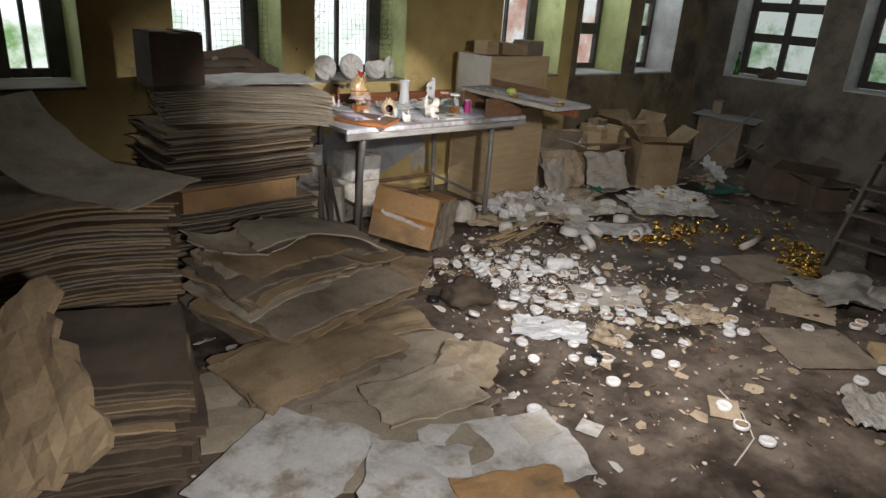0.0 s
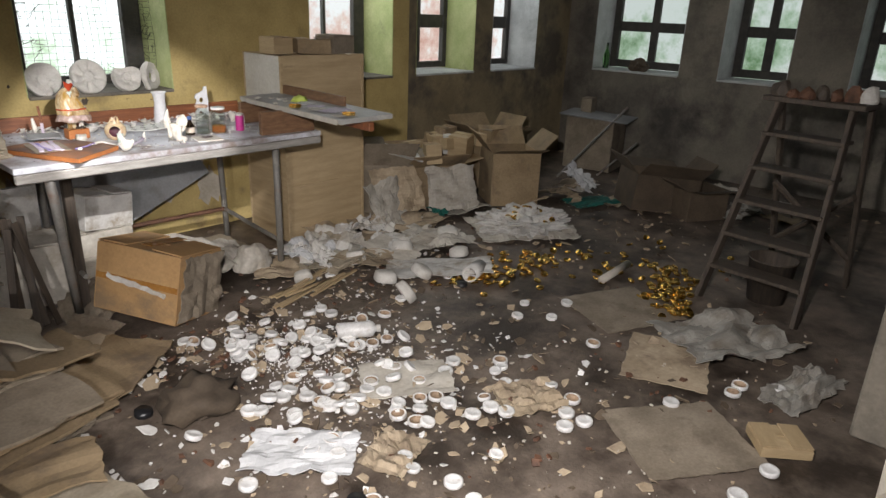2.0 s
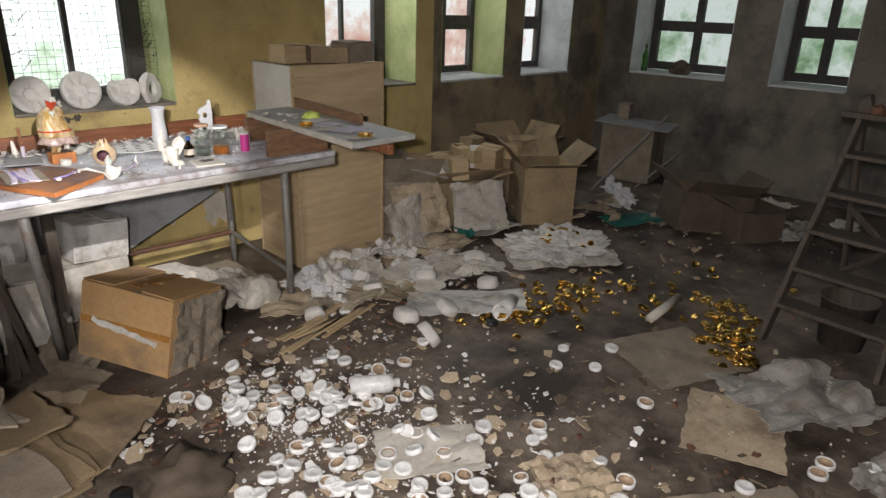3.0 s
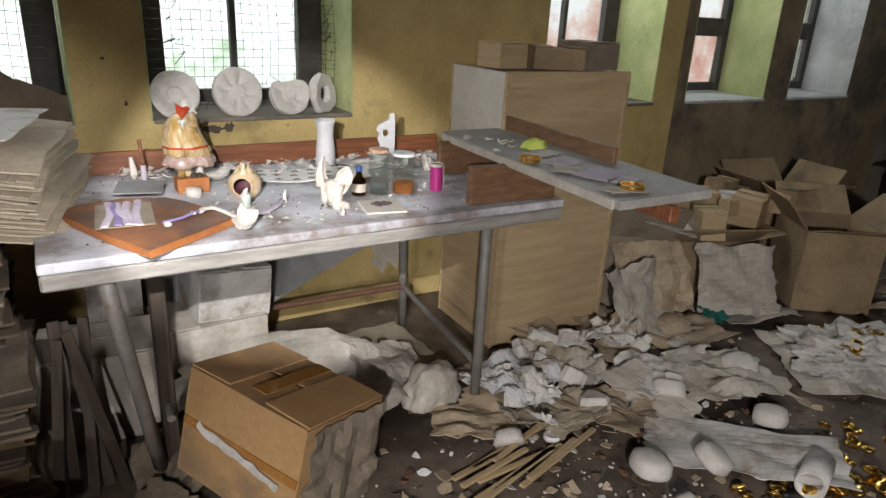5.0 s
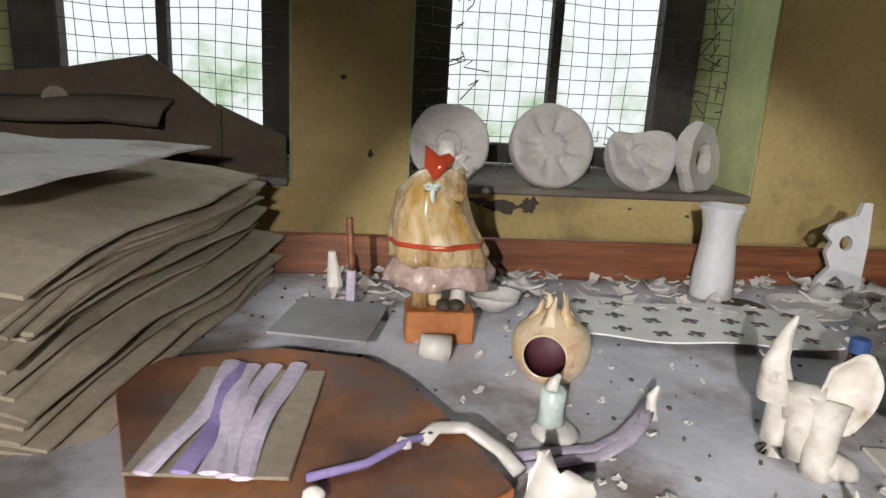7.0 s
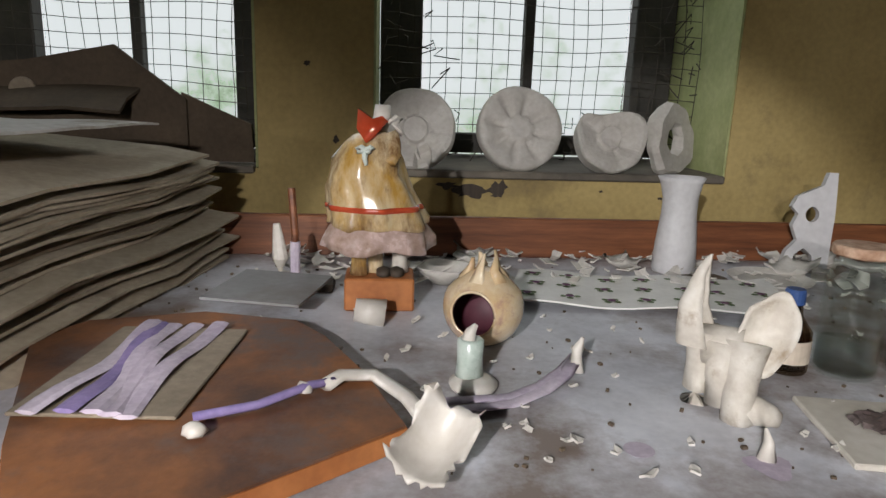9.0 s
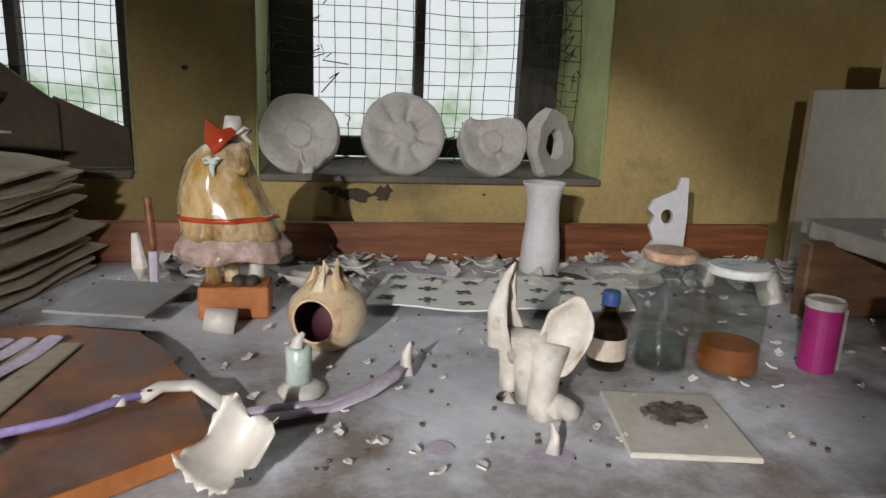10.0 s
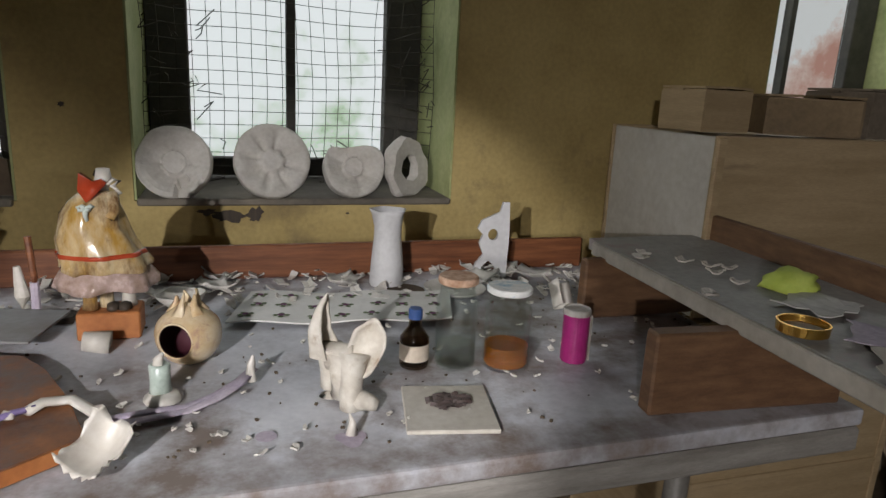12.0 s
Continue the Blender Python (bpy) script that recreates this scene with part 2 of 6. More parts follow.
M_BISQUE = surf("stained bisque porcelain", (0.46, 0.41, 0.34), (0.66, 0.62, 0.55), 22, 0.62, 0.25, 90, dirt=(0.3, 0.22, 0.14), dirt_at=0.64, dirt_scale=26)
M_DRESS = surf("glazed yellow-brown dress", (0.42, 0.24, 0.05), (0.68, 0.58, 0.4), 30, 0.22, 0.2, 90, coat=0.5, stretch=(1, 1, 0.4), dirt=(0.16, 0.085, 0.035), dirt_at=0.56, dirt_scale=22)
M_RUFFLE = surf("glazed mauve ruffle", (0.26, 0.17, 0.12), (0.56, 0.42, 0.38), 40, 0.25, 0.15, 70, coat=0.35)
M_REDGLAZE = surf("red glaze", (0.36, 0.04, 0.015), (0.5, 0.08, 0.03), 20, 0.2, 0.1, 70, coat=0.6)
M_ONION = surf("glazed peach pot", (0.55, 0.36, 0.17), (0.72, 0.6, 0.42), 18, 0.2, 0.1, 70, coat=0.6, dirt=(0.28, 0.12, 0.16), dirt_at=0.64, dirt_scale=14)
M_MAROON = surf("maroon inside", (0.07, 0.015, 0.025), (0.11, 0.03, 0.045), 20, 0.6, 0.1, 70)
M_MINT = surf("pale mint glaze", (0.42, 0.5, 0.44), (0.6, 0.66, 0.6), 20, 0.3, 0.1, 70)
M_LILAC = surf("lilac ribbon", (0.36, 0.3, 0.38), (0.52, 0.46, 0.52), 15, 0.7, 0.2, 120)
M_VIOLET = surf("violet cord", (0.16, 0.12, 0.27), (0.26, 0.2, 0.38), 15, 0.7, 0.2, 120)
M_PINK = surf("magenta can", (0.3, 0.015, 0.13), (0.4, 0.03, 0.19), 15, 0.4, 0.05, 80)
M_LABEL = surf("paper label", (0.5, 0.42, 0.33), (0.62, 0.54, 0.44), 20, 0.8, 0.1, 90)
M_CORK = surf("cork lid", (0.3, 0.16, 0.09), (0.6, 0.42, 0.3), 60, 0.9, 0.5, 160)
M_LIDW = surf("white jar lid", (0.6, 0.6, 0.57), (0.75, 0.75, 0.72), 30, 0.4, 0.1, 80, dirt=(0.08, 0.28, 0.42), dirt_at=0.62, dirt_scale=22)
M_BLUE = surf("blue cap", (0.03, 0.07, 0.2), (0.05, 0.1, 0.28), 20, 0.4, 0.05, 80)
M_GLASS = thin_glass("clear glass", (0.96, 0.98, 0.97))
M_PANE = glass("window glass", (0.95, 0.98, 0.97), 0.03, 1.1)
M_BROWNGLASS = thin_glass("smoky glass", (0.62, 0.54, 0.45))
M_AMBER = surf("amber liquid", (0.5, 0.15, 0.008), (0.58, 0.19, 0.012), 12, 0.14, 0.0, 60, trans=0.7)
M_WATER = thin_glass("clear liquid", (0.95, 0.98, 0.96))
M_TILE = surf("cream ceramic tile", (0.5, 0.46, 0.39), (0.62, 0.58, 0.51), 12, 0.4, 0.1, 80)
M_INK = surf("dark dried paint", (0.06, 0.035, 0.03), (0.19, 0.15, 0.14), 30, 0.6, 0.6, 90)
M_FLORAL = surf("floral paper", (0.7, 0.69, 0.65), (0.82, 0.81, 0.77), 14, 0.7, 0.15, 80)
M_LEAF = plain("printed leaf green", (0.12, 0.17, 0.07), 0.8)
M_FLOWER = plain("printed flower purple", (0.16, 0.06, 0.13), 0.8)
M_LIME = surf("lime green cloth", (0.45, 0.55, 0.08), (0.6, 0.7, 0.16), 20, 0.8, 0.3, 90)
M_TEAL = surf("dark teal paper", (0.01, 0.09, 0.07), (0.02, 0.15, 0.12), 10, 0.5, 0.3, 70)
M_WIRE = plain("dark twine", (0.06, 0.05, 0.04), 0.8)
M_WHITEBOX = surf("white board", (0.48, 0.46, 0.43), (0.64, 0.62, 0.58), 8, 0.75, 0.2, 70, vary=0.1, dirt=(0.3, 0.25, 0.19), dirt_at=0.58, dirt_scale=6)
M_GREYBOARD = surf("grey sheet", (0.2, 0.2, 0.2), (0.3, 0.3, 0.3), 4, 0.6, 0.2, 70, dirt=(0.14, 0.11, 0.09), dirt_at=0.62)
M_OUT = glow("hazy garden outside", (0.95, 0.98, 1.0), (0.62, 0.72, 0.6), (0.2, 0.34, 0.14), 1.1, 1.55, 0.9)
M_OUTBRICK = glow("yard outside", (0.95, 0.96, 0.97), (0.8, 0.62, 0.56), (0.62, 0.34, 0.28), 0.9, 1.0, 1.5)
M_OUTGREEN = glow("hedge outside", (0.85, 0.93, 0.9), (0.5, 0.66, 0.5), (0.15, 0.28, 0.13), 0.9, 0.7, 1.6)


# ---- mesh helpers ----
def mesh_of(bm, name, material, smooth=False):
    me = bpy.data.meshes.new(name)
    bmesh.ops.recalc_face_normals(bm, faces=bm.faces)
    if smooth:
        for f in bm.faces:
            f.smooth = True
    bm.to_mesh(me)
    bm.free()
    for k in material if isinstance(material, (list, tuple)) else (material,):
        me.materials.append(k)
    return me


def thing(name, label, category, m=None, group="", kind=""):
    ob = new(name)
    ob.empty_display_size = 0.05
    if m is not None:
        ob.matrix_world = m
    return tagged(ob, label, category, group, kind)


def part(name, bm, material, parent=None, label="", m=None, smooth=False):
    ob = new(name, mesh_of(bm, name, material, smooth))
    if parent:
        ob.parent = parent
    if m is not None:
        ob.matrix_local = m
    return tagged(ob, label)


def solo(name, bm, material, label, category, m=None, group="", kind="", smooth=False):
    ob = new(name, mesh_of(bm, name, material, smooth))
    if m is not None:
        ob.matrix_world = m
    return tagged(ob, label, category, group, kind)


def box(sx, sy, sz, at=(0, 0, 0), bevel=0.0, bm=None, turn=None, segs=1):
    """A box standing on its base's middle."""
    bm = bm or bmesh.new()
    m = Matrix.Translation(at) @ (turn or Matrix()) @ Matrix.Translation((0, 0, sz / 2)) @ Matrix.Diagonal((sx, sy, sz, 1))
    r = bmesh.ops.create_cube(bm, size=1, matrix=m)
    if bevel:
        es = list({e for v in r["verts"] for e in v.link_edges})
        bmesh.ops.bevel(bm, geom=es, offset=bevel, segments=segs, affect="EDGES", profile=0.6)
    return bm


def lathe(profile, seg=28, bm=None, m=None, wobble=None):
    """Rings from (radius, z) pairs; wobble(angle, i) scales the radius."""
    bm = bm or bmesh.new()
    m = m or Matrix()
    rings = []
    for i, (r, z) in enumerate(profile):
        if r < 1e-5:
            rings.append([bm.verts.new(m @ Vector((0, 0, z)))])
        else:
            rings.append([bm.verts.new(m @ Vector((r * (wobble(a, i) if wobble else 1) * math.cos(a), r * (wobble(a, i) if wobble else 1) * math.sin(a), z)))
                          for a in (2 * math.pi * k / seg for k in range(seg))])
    for a, b in zip(rings, rings[1:]):
        for k in range(seg):
            q = [a[k % len(a)], a[(k + 1) % len(a)], b[(k + 1) % len(b)], b[k % len(b)]]
            q = list(dict.fromkeys(q))
            if len(q) > 2:
                bm.faces.new(q)
    return bm


def tube(points, radius, seg=6, bm=None, flat=1.0, caps=True):
    """A round or flattened tube along points; radius may be a function of 0..1."""
    bm = bm or bmesh.new()
    pts = [Vector(p) for p in points]
    rings = []
    for i, p in enumerate(pts):
        d = (pts[min(i + 1, len(pts) - 1)] - pts[max(i - 1, 0)]).normalized()
        side = d.cross(Vector((0, 0, 1)))
        side = side.normalized() if side.length > 1e-3 else Vector((1, 0, 0))
        up = side.cross(d).normalized()
        r = radius(i / max(1, len(pts) - 1)) if callable(radius) else radius
        rings.append([bm.verts.new(p + side * (math.cos(a) * r) + up * (math.sin(a) * r * flat)) for a in (2 * math.pi * k / seg for k in range(seg))])
    for a, b in zip(rings, rings[1:]):
        for k in range(seg):
            bm.faces.new((a[k], a[(k + 1) % seg], b[(k + 1) % seg], b[k]))
    if caps:
        bm.faces.new(rings[0])
        bm.faces.new(rings[-1][::-1])
    return bm


def sheet(w, d, t, nx, ny, height, bm=None, m=None, ragged=0.0, rng=random, skew=0.0):
    """A thin bent plate of real thickness: height(u, v) lifts it, u and v run from -1 to 1."""
    bm = bm or bmesh.new()
    m = m or Matrix()
    rows = {}
    for j in range(ny + 1):
        for i in range(nx + 1):
            u, v = 2 * i / nx - 1, 2 * j / ny - 1
            jx = rng.uniform(-ragged, ragged) if i in (0, nx) else 0
            jy = rng.uniform(-ragged, ragged) if j in (0, ny) else 0
            x, y, z = u * w / 2 + jx + skew * v * d / 2, v * d / 2 + jy, height(u, v)
            rows[i, j, 0] = bm.verts.new(m @ Vector((x, y, z)))
            rows[i, j, 1] = bm.verts.new(m @ Vector((x, y, z + t)))
    for j in range(ny):
        for i in range(nx):
            for k in (0, 1):
                q = [rows[i, j, k], rows[i + 1, j, k], rows[i + 1, j + 1, k], rows[i, j + 1, k]]
                bm.faces.new(q if k else q[::-1])
    for i in range(nx):
        bm.faces.new((rows[i, 0, 0], rows[i + 1, 0, 0], rows[i + 1, 0, 1], rows[i, 0, 1]))
        bm.faces.new((rows[i, ny, 1], rows[i + 1, ny, 1], rows[i + 1, ny, 0], rows[i, ny, 0]))
    for j in range(ny):
        bm.faces.new((rows[0, j, 1], rows[0, j + 1, 1], rows[0, j + 1, 0], rows[0, j, 0]))
        bm.faces.new((rows[nx, j, 0], rows[nx, j + 1, 0], rows[nx, j + 1, 1], rows[nx, j, 1]))
    return bm


def rough_h(amp, freq, seed, base=0.0):
    """A crumpled height field that stays above its base."""
    o = Vector((seed * 7.31, seed * 3.17, seed))
    return lambda u, v: base + amp * abs(noise.noise(Vector((u * freq, v * freq, 0)) + o)) + amp * 0.22 * abs(noise.noise(Vector((u * freq * 2.3, v * freq * 2.3, 3)) + o))


def lump(sx, sy, sz, seed, sub=3, amp=0.35, freq=1.6):
    """A crumpled bag or clod on its base."""
    bm = bmesh.new()
    bmesh.ops.create_icosphere(bm, subdivisions=sub, radius=1)
    o = Vector((seed * 5.1, seed * 2.3, seed * 1.7))
    for v in bm.verts:
        k = 1 + amp * noise.noise(v.co * freq + o) + amp * 0.5 * noise.noise(v.co * freq * 3 + o)
        v.co = Vector((v.co.x * k * sx, v.co.y * k * sy, max(-0.3, v.co.z * k) * sz + 0.3 * sz))
    return bm


# ---- the room ----
X0, X1, Y0, Y1, CEIL, THICK = -0.7, 9.06, -2.4, 4.4, 2.9, 0.5
SILL, HEAD = 1.045, 2.4
NORTH = ((0.92, 1.42), (2.0, 2.83), (3.11, 4.03), (5.2, 6.13), (6.43, 7.29), (7.57, 8.39))
EAST = ((2.95, 4.03), (1.84, 2.53), (0.6, 1.3))


def wall_with_openings(name, a0, a1, spans, to_world, mat, label):
    """A thick wall along one axis with openings through it; to_world takes (along, across, z)."""
    bm = bmesh.new()

    def blk(p0, p1, z0, z1):
        c = [to_world(p, q, z) for p in (p0, p1) for q in (0, THICK) for z in (z0, z1)]
        v = [bm.verts.new(k) for k in c]
        for f in ((0, 1, 3, 2), (4, 6, 7, 5), (0, 4, 5, 1), (2, 3, 7, 6), (0, 2, 6, 4), (1, 5, 7, 3)):
            bm.faces.new([v[k] for k in f])
    at = a0
    for s0, s1 in sorted(spans):
        blk(at, s0, 0, CEIL)
        blk(s0, s1, 0, SILL)
        blk(s0, s1, HEAD, CEIL)
        at = s1
    blk(at, a1, 0, CEIL)
    return solo(name, bm, mat, label, "wall", kind="structure")


bm = bmesh.new()
bmesh.ops.create_grid(bm, x_segments=60, y_segments=45, size=1, matrix=Matrix.Translation(((X0 + X1) / 2, (Y0 + Y1) / 2, 0)) @ Matrix.Diagonal(((X1 - X0) / 2 + 0.6, (Y1 - Y0) / 2 + 0.6, 1, 1)))
for v in bm.verts:
    v.co.z = 0.008 * noise.noise(v.co * 0.8) - 0.004
solo("floor", bm, M_FLOOR, "dirty dark brown concrete floor with stains", "floor", kind="structure", smooth=True)
solo("ceiling", box(X1 - X0 + 1, Y1 - Y0 + 1, 0.15, ((X0 + X1) / 2, (Y0 + Y1) / 2, CEIL)), M_CEIL, "dark sooty plaster ceiling", "ceiling", kind="structure")
wall_with_openings("wall_north", X0, 6.33, NORTH[:4], lambda p, q, z: (p, Y1 + q, z), M_YELLOW, "yellow distempered wall with deep windows and stains")
wall_with_openings("wall_north_2", 6.33, X1, NORTH[4:], lambda p, q, z: (p, Y1 + 0.002 + q, z), M_SOOTY, "sooty tan plaster wall with narrow windows")
wall_with_openings("wall_east", 0.0, Y1 + THICK, EAST, lambda p, q, z: (X1 + q, p, z), M_GREYWALL, "dark grey plaster wall with barred windows")
solo("wall_west", box(0.3, Y1 - Y0, CEIL, (X0 - 0.15, (Y0 + Y1) / 2, 0)), M_GREYWALL, "dark stained plaster wall", "wall", kind="structure")
solo("wall_south", box(X1 - X0, 0.3, CEIL, ((X0 + X1) / 2, Y0 - 0.15, 0)), M_GREYWALL, "dark stained plaster wall", "wall", kind="structure")

# painted reveals of the deep window niches
for i, (a, b) in enumerate(NORTH):
    mat = M_WHITEREV if i == 5 else M_GREEN
    for x, s in ((a, 1), (b, -1)):
        solo("window_reveal", box(0.006, THICK - 0.012, HEAD - SILL - 0.004, (x + s * 0.004, Y1 + THICK / 2 - 0.004, SILL + 0.002)), mat,
             "limewashed window reveal" if i == 5 else "pale green painted window reveal", "window reveal", kind="structure")
    solo("window_sill", box(b - a - 0.016, THICK + 0.012, 0.02, ((a + b) / 2, Y1 + THICK / 2 - 0.012, SILL - 0.012), 0.004), M_WHITEREV if i > 3 else M_GREYWALL, "dusty plastered window sill", "sill", kind="structure")
for a, b in EAST:
    for y, s in ((a, 1), (b, -1)):
        solo("window_reveal", box(THICK - 0.012, 0.006, HEAD - SILL - 0.004, (X1 + THICK / 2 - 0.004, y + s * 0.004, SILL + 0.002)), M_WHITEREV, "limewashed window reveal", "window reveal", kind="structure")
    solo("window_sill", box(THICK + 0.012, b - a - 0.016, 0.02, (X1 + THICK / 2 - 0.012, (a + b) / 2, SILL - 0.012), 0.004), M_WHITEREV, "dusty plastered window sill", "sill", kind="structure")


def window(name, w, cols, rows, m, border, bar, label, rowbar=None, rail=None):
    """A framed window, its middle of the foot at m; panes are single glass sheets."""
    h = HEAD - SILL - 0.03
    rail = rail or border
    ob = thing(name, label, "window", m, kind="structure")
    bm = bmesh.new()
    for x in (-w / 2 + border / 2, w / 2 - border / 2):
        box(border, 0.06, h, (x, 0, 0.01), 0.004, bm)
    for z in (0.012, h - rail):
        box(w - 2 * border - 0.004, 0.058, rail, (0, 0, z), 0.004, bm)
    part("window_frame", bm, M_FRAME, ob)
    cw, ch = (w - 2 * border) / cols, (h - 2 * rail) / rows
    for c in range(1, cols):
        part("mullion", box(bar, 0.045, h - 2 * rail - 0.006, (-w / 2 + border + c * cw, 0, rail + 0.014), 0.003), M_FRAME, ob)
    for r in range(1, rows):
        part("glazing_bar", box(w - 2 * border - 0.006, 0.038, rowbar or bar, (0, 0.002, rail + 0.012 + r * ch - (rowbar or bar) / 2), 0.003), M_FRAME, ob)
    for c in range(cols):
        for r in range(rows):
            p = part("pane", box(cw - bar, 0.004, ch - bar, (-w / 2 + border + (c + 0.5) * cw, 0.004, rail + 0.012 + r * ch + bar / 2)), M_PANE, ob)
            p.visible_shadow = False
    return ob


FY = Y1 + 0.42
for i, (a, b) in enumerate(NORTH):
    m = pose((a + b) / 2, FY, SILL + 0.008)
    if i < 4:
        window("window_%d" % (i + 1), b - a - 0.02, 2, 1, m, 0.125, 0.03, "dark framed two-light window with hazy glass", rail=0.06)
    else:
        window("window_%d" % (i + 1), b - a - 0.02, 2, 3, m, 0.06, 0.05, "small-paned dark wooden window", 0.13)
for i, (a, b) in enumerate(EAST):
    window("window_%d" % (i + 7), b - a - 0.02, 2, 3, pose(X1 + 0.42, (a + b) / 2, SILL + 0.008, 0, 0, -90), 0.085, 0.085, "dark wooden window with small panes", 0.11)
# what lies outside
for k, (mat, x0, x1, y) in enumerate(((M_OUT, -3, 6.35, 7.4), (M_OUTBRICK, 6.35, 12, 7.4))):
    bm = bmesh.new()
    bmesh.ops.create_grid(bm, x_segments=1, y_segments=1, size=1, matrix=Matrix.Translation(((x0 + x1) / 2, y, 2.5)) @ Matrix.Rotation(math.pi / 2, 4, "X") @ Matrix.Diagonal(((x1 - x0) / 2, 3.5, 1, 1)))
    solo("backdrop", bm, mat, "bright hazy yard outside the windows", "backdrop", kind="structure")
bm = bmesh.new()
bmesh.ops.create_grid(bm, x_segments=1, y_segments=1, size=1, matrix=Matrix.Translation((12.0, 2.4, 2.5)) @ Matrix.Rotation(math.pi / 2, 4, "Y") @ Matrix.Diagonal((3.5, 5.0, 1, 1)))
solo("backdrop", bm, M_OUTGREEN, "green hedge outside the windows", "backdrop", kind="structure")

# low wall beside the walk, its plaster fallen from the bricks
def low_wall():
    ob = thing("wall_low", "low brick wall with flaking whitish plaster", "wall", pose(3.3, -0.08, 0, 0, 0, 22), kind="structure")
    bm = bmesh.new()
    nx, nz, ln, h = 40, 30, 1.55, 1.28
    g = {}
    for i in range(nx + 1):
        for j in range(nz + 1):
            x, z = -ln * i / nx, h * j / nz
            top = 0.05 * noise.noise(Vector((x * 3.2, 5, 0))) * (j / nz)
            g[i, j] = bm.verts.new((x, 0.012 * noise.noise(Vector((x * 5, 1, z * 5))) - (0.03 if bare_at(x, z) > 0 else 0) + (-0.03 if i == 0 else 0), z + top))
    for i in range(nx):
        for j in range(nz):
            bm.faces.new((g[i, j], g[i + 1, j], g[i + 1, j + 1], g[i, j + 1]))
    back = {(i, j): bm.verts.new((-ln * i / nx, -0.3, h * j / nz)) for i in (0, nx) for j in (0, nz)}
    for j in (nz, 0):
        bm.faces.new([g[i, j] for i in range(nx + 1)] + [back[nx, j], back[0, j]])
    for i in (0, nx):
        bm.faces.new([g[i, j] for j in range(nz + 1)] + [back[i, nz], back[i, 0]])
    bm.faces.new((back[0, 0], back[nx, 0], back[nx, nz], back[0, nz]))
    part("plaster", bm, M_PEEL, ob)
    return ob


def bare_at(x, z):
    return noise.noise(Vector((x * 2.3, 0, z * 2.6 + 4))) + 0.62 - z * 1.05


low = low_wall()
brick_me = mesh_of(box(0.225, 0.05, 0.062, (0, 0, 0), 0.006), "brick", M_BRICK)
rng = random.Random(3)
for row in range(12):
    for k in range(6):
        x, z = -0.13 - k * 0.24 - (0.12 if row % 2 else 0), 0.02 + row * 0.076
        if bare_at(x, z) > 0.05 and x > -1.45:
            b = new("brick", brick_me)
            b.parent = low
            b.location, b.rotation_euler = (x, -0.042 + rng.uniform(-0.004, 0.004), z), (rng.uniform(-0.03, 0.03), 0, rng.uniform(-0.015, 0.015))
solo("wall_pier_2", box(4.3, 0.36, CEIL - 0.01, (6.91, -0.06, 0), 0.01), M_GREYWALL, "grey stained plaster pier", "wall", kind="structure")
solo("wall_pier_3", box(0.35, 0.3, CEIL - 0.01, (7.6, 0.28, 0), 0.012), M_WHITEREV, "pale limewashed pier", "wall", kind="structure")


# old paint flaked off under the window sill
def flake(x, z, w, h, seed, mat):
    r = random.Random(seed)
    pts = [(x + w * math.cos(a) * r.uniform(0.45, 1.1), z + h * math.sin(a) * r.uniform(0.45, 1.1)) for a in (2 * math.pi * k / 17 for k in range(17))]
    bm = bmesh.new()
    vs = [[bm.verts.new((px, y, pz)) for px, pz in pts] for y in (4.402, 4.3965)]
    bm.faces.new(vs[1])
    for k in range(17):
        n = (k + 1) % 17
        bm.faces.new((vs[0][k], vs[0][n], vs[1][n], vs[1][k]))
    solo("flaked_patch", bm, mat, "dark patch where wall paint has flaked", "stain", kind="structure")


for k, (x, z, w, h) in enumerate(((3.36, 1.0, 0.05, 0.022), (3.43, 1.005, 0.03, 0.03), (3.3, 1.012, 0.03, 0.012), (3.86, 0.99, 0.008, 0.004), (3.7, 1.005, 0.006, 0.004), (2.95, 1.3, 0.01, 0.008), (3.02, 1.12, 0.008, 0.012))):
    flake(x, z, w, h, k, M_WOODDARK)
for k in range(9):
    flake(2.95 + 0.16 * k, 0.42 + 0.12 * math.sin(k * 2.1), 0.15, 0.17, k + 20, M_PEEL)

# ---- the bench ----
TX0, TX1, TY0, TY1, TH = 2.655, 4.36, 3.175, 4.3, 0.9
bench = thing("work_bench", "long bench with dusty white top on grey iron legs", "bench", pose(0, 0, 0))
part("tabletop", box(TX1 - TX0, TY1 - TY0, 0.03, ((TX0 + TX1) / 2, (TY0 + TY1) / 2, TH - 0.03), 0.006, segs=2), M_TOP, bench)
part("edging", box(TX1 - TX0 - 0.004, 0.03, 0.045, ((TX0 + TX1) / 2, TY0 + 0.012, TH - 0.077), 0.006), M_EDGE, bench, "worn pale edge strip")
part("apron", box(TX1 - TX0 - 0.2, 0.02, 0.06, ((TX0 + TX1) / 2, TY0 + 0.07, TH - 0.092)), M_WOODDARK, bench)
part("apron", box(TX1 - TX0 - 0.2, 0.02, 0.06, ((TX0 + TX1) / 2, TY1 - 0.1, TH - 0.092)), M_WOODDARK, bench)
for x, y, dx, dy in ((4.09, 3.28, 0.02, 0.03), (3.02, 4.14, 0, 0), (4.16, 4.1, 0.02, 0)):
    part("leg", tube([(x, y, TH - 0.04), (x + dx * 0.5, y + dy * 0.5, 0.45), (x + dx, y + dy, 0)], 0.021, 10), M_IRON, bench, smooth=True)
part("leg", tube([(2.8, 3.2, TH - 0.04), (2.86, 3.33, 0.4), (2.91, 3.44, 0)], 0.023, 10), M_IRON, bench, "pale grey leaning post", smooth=True)
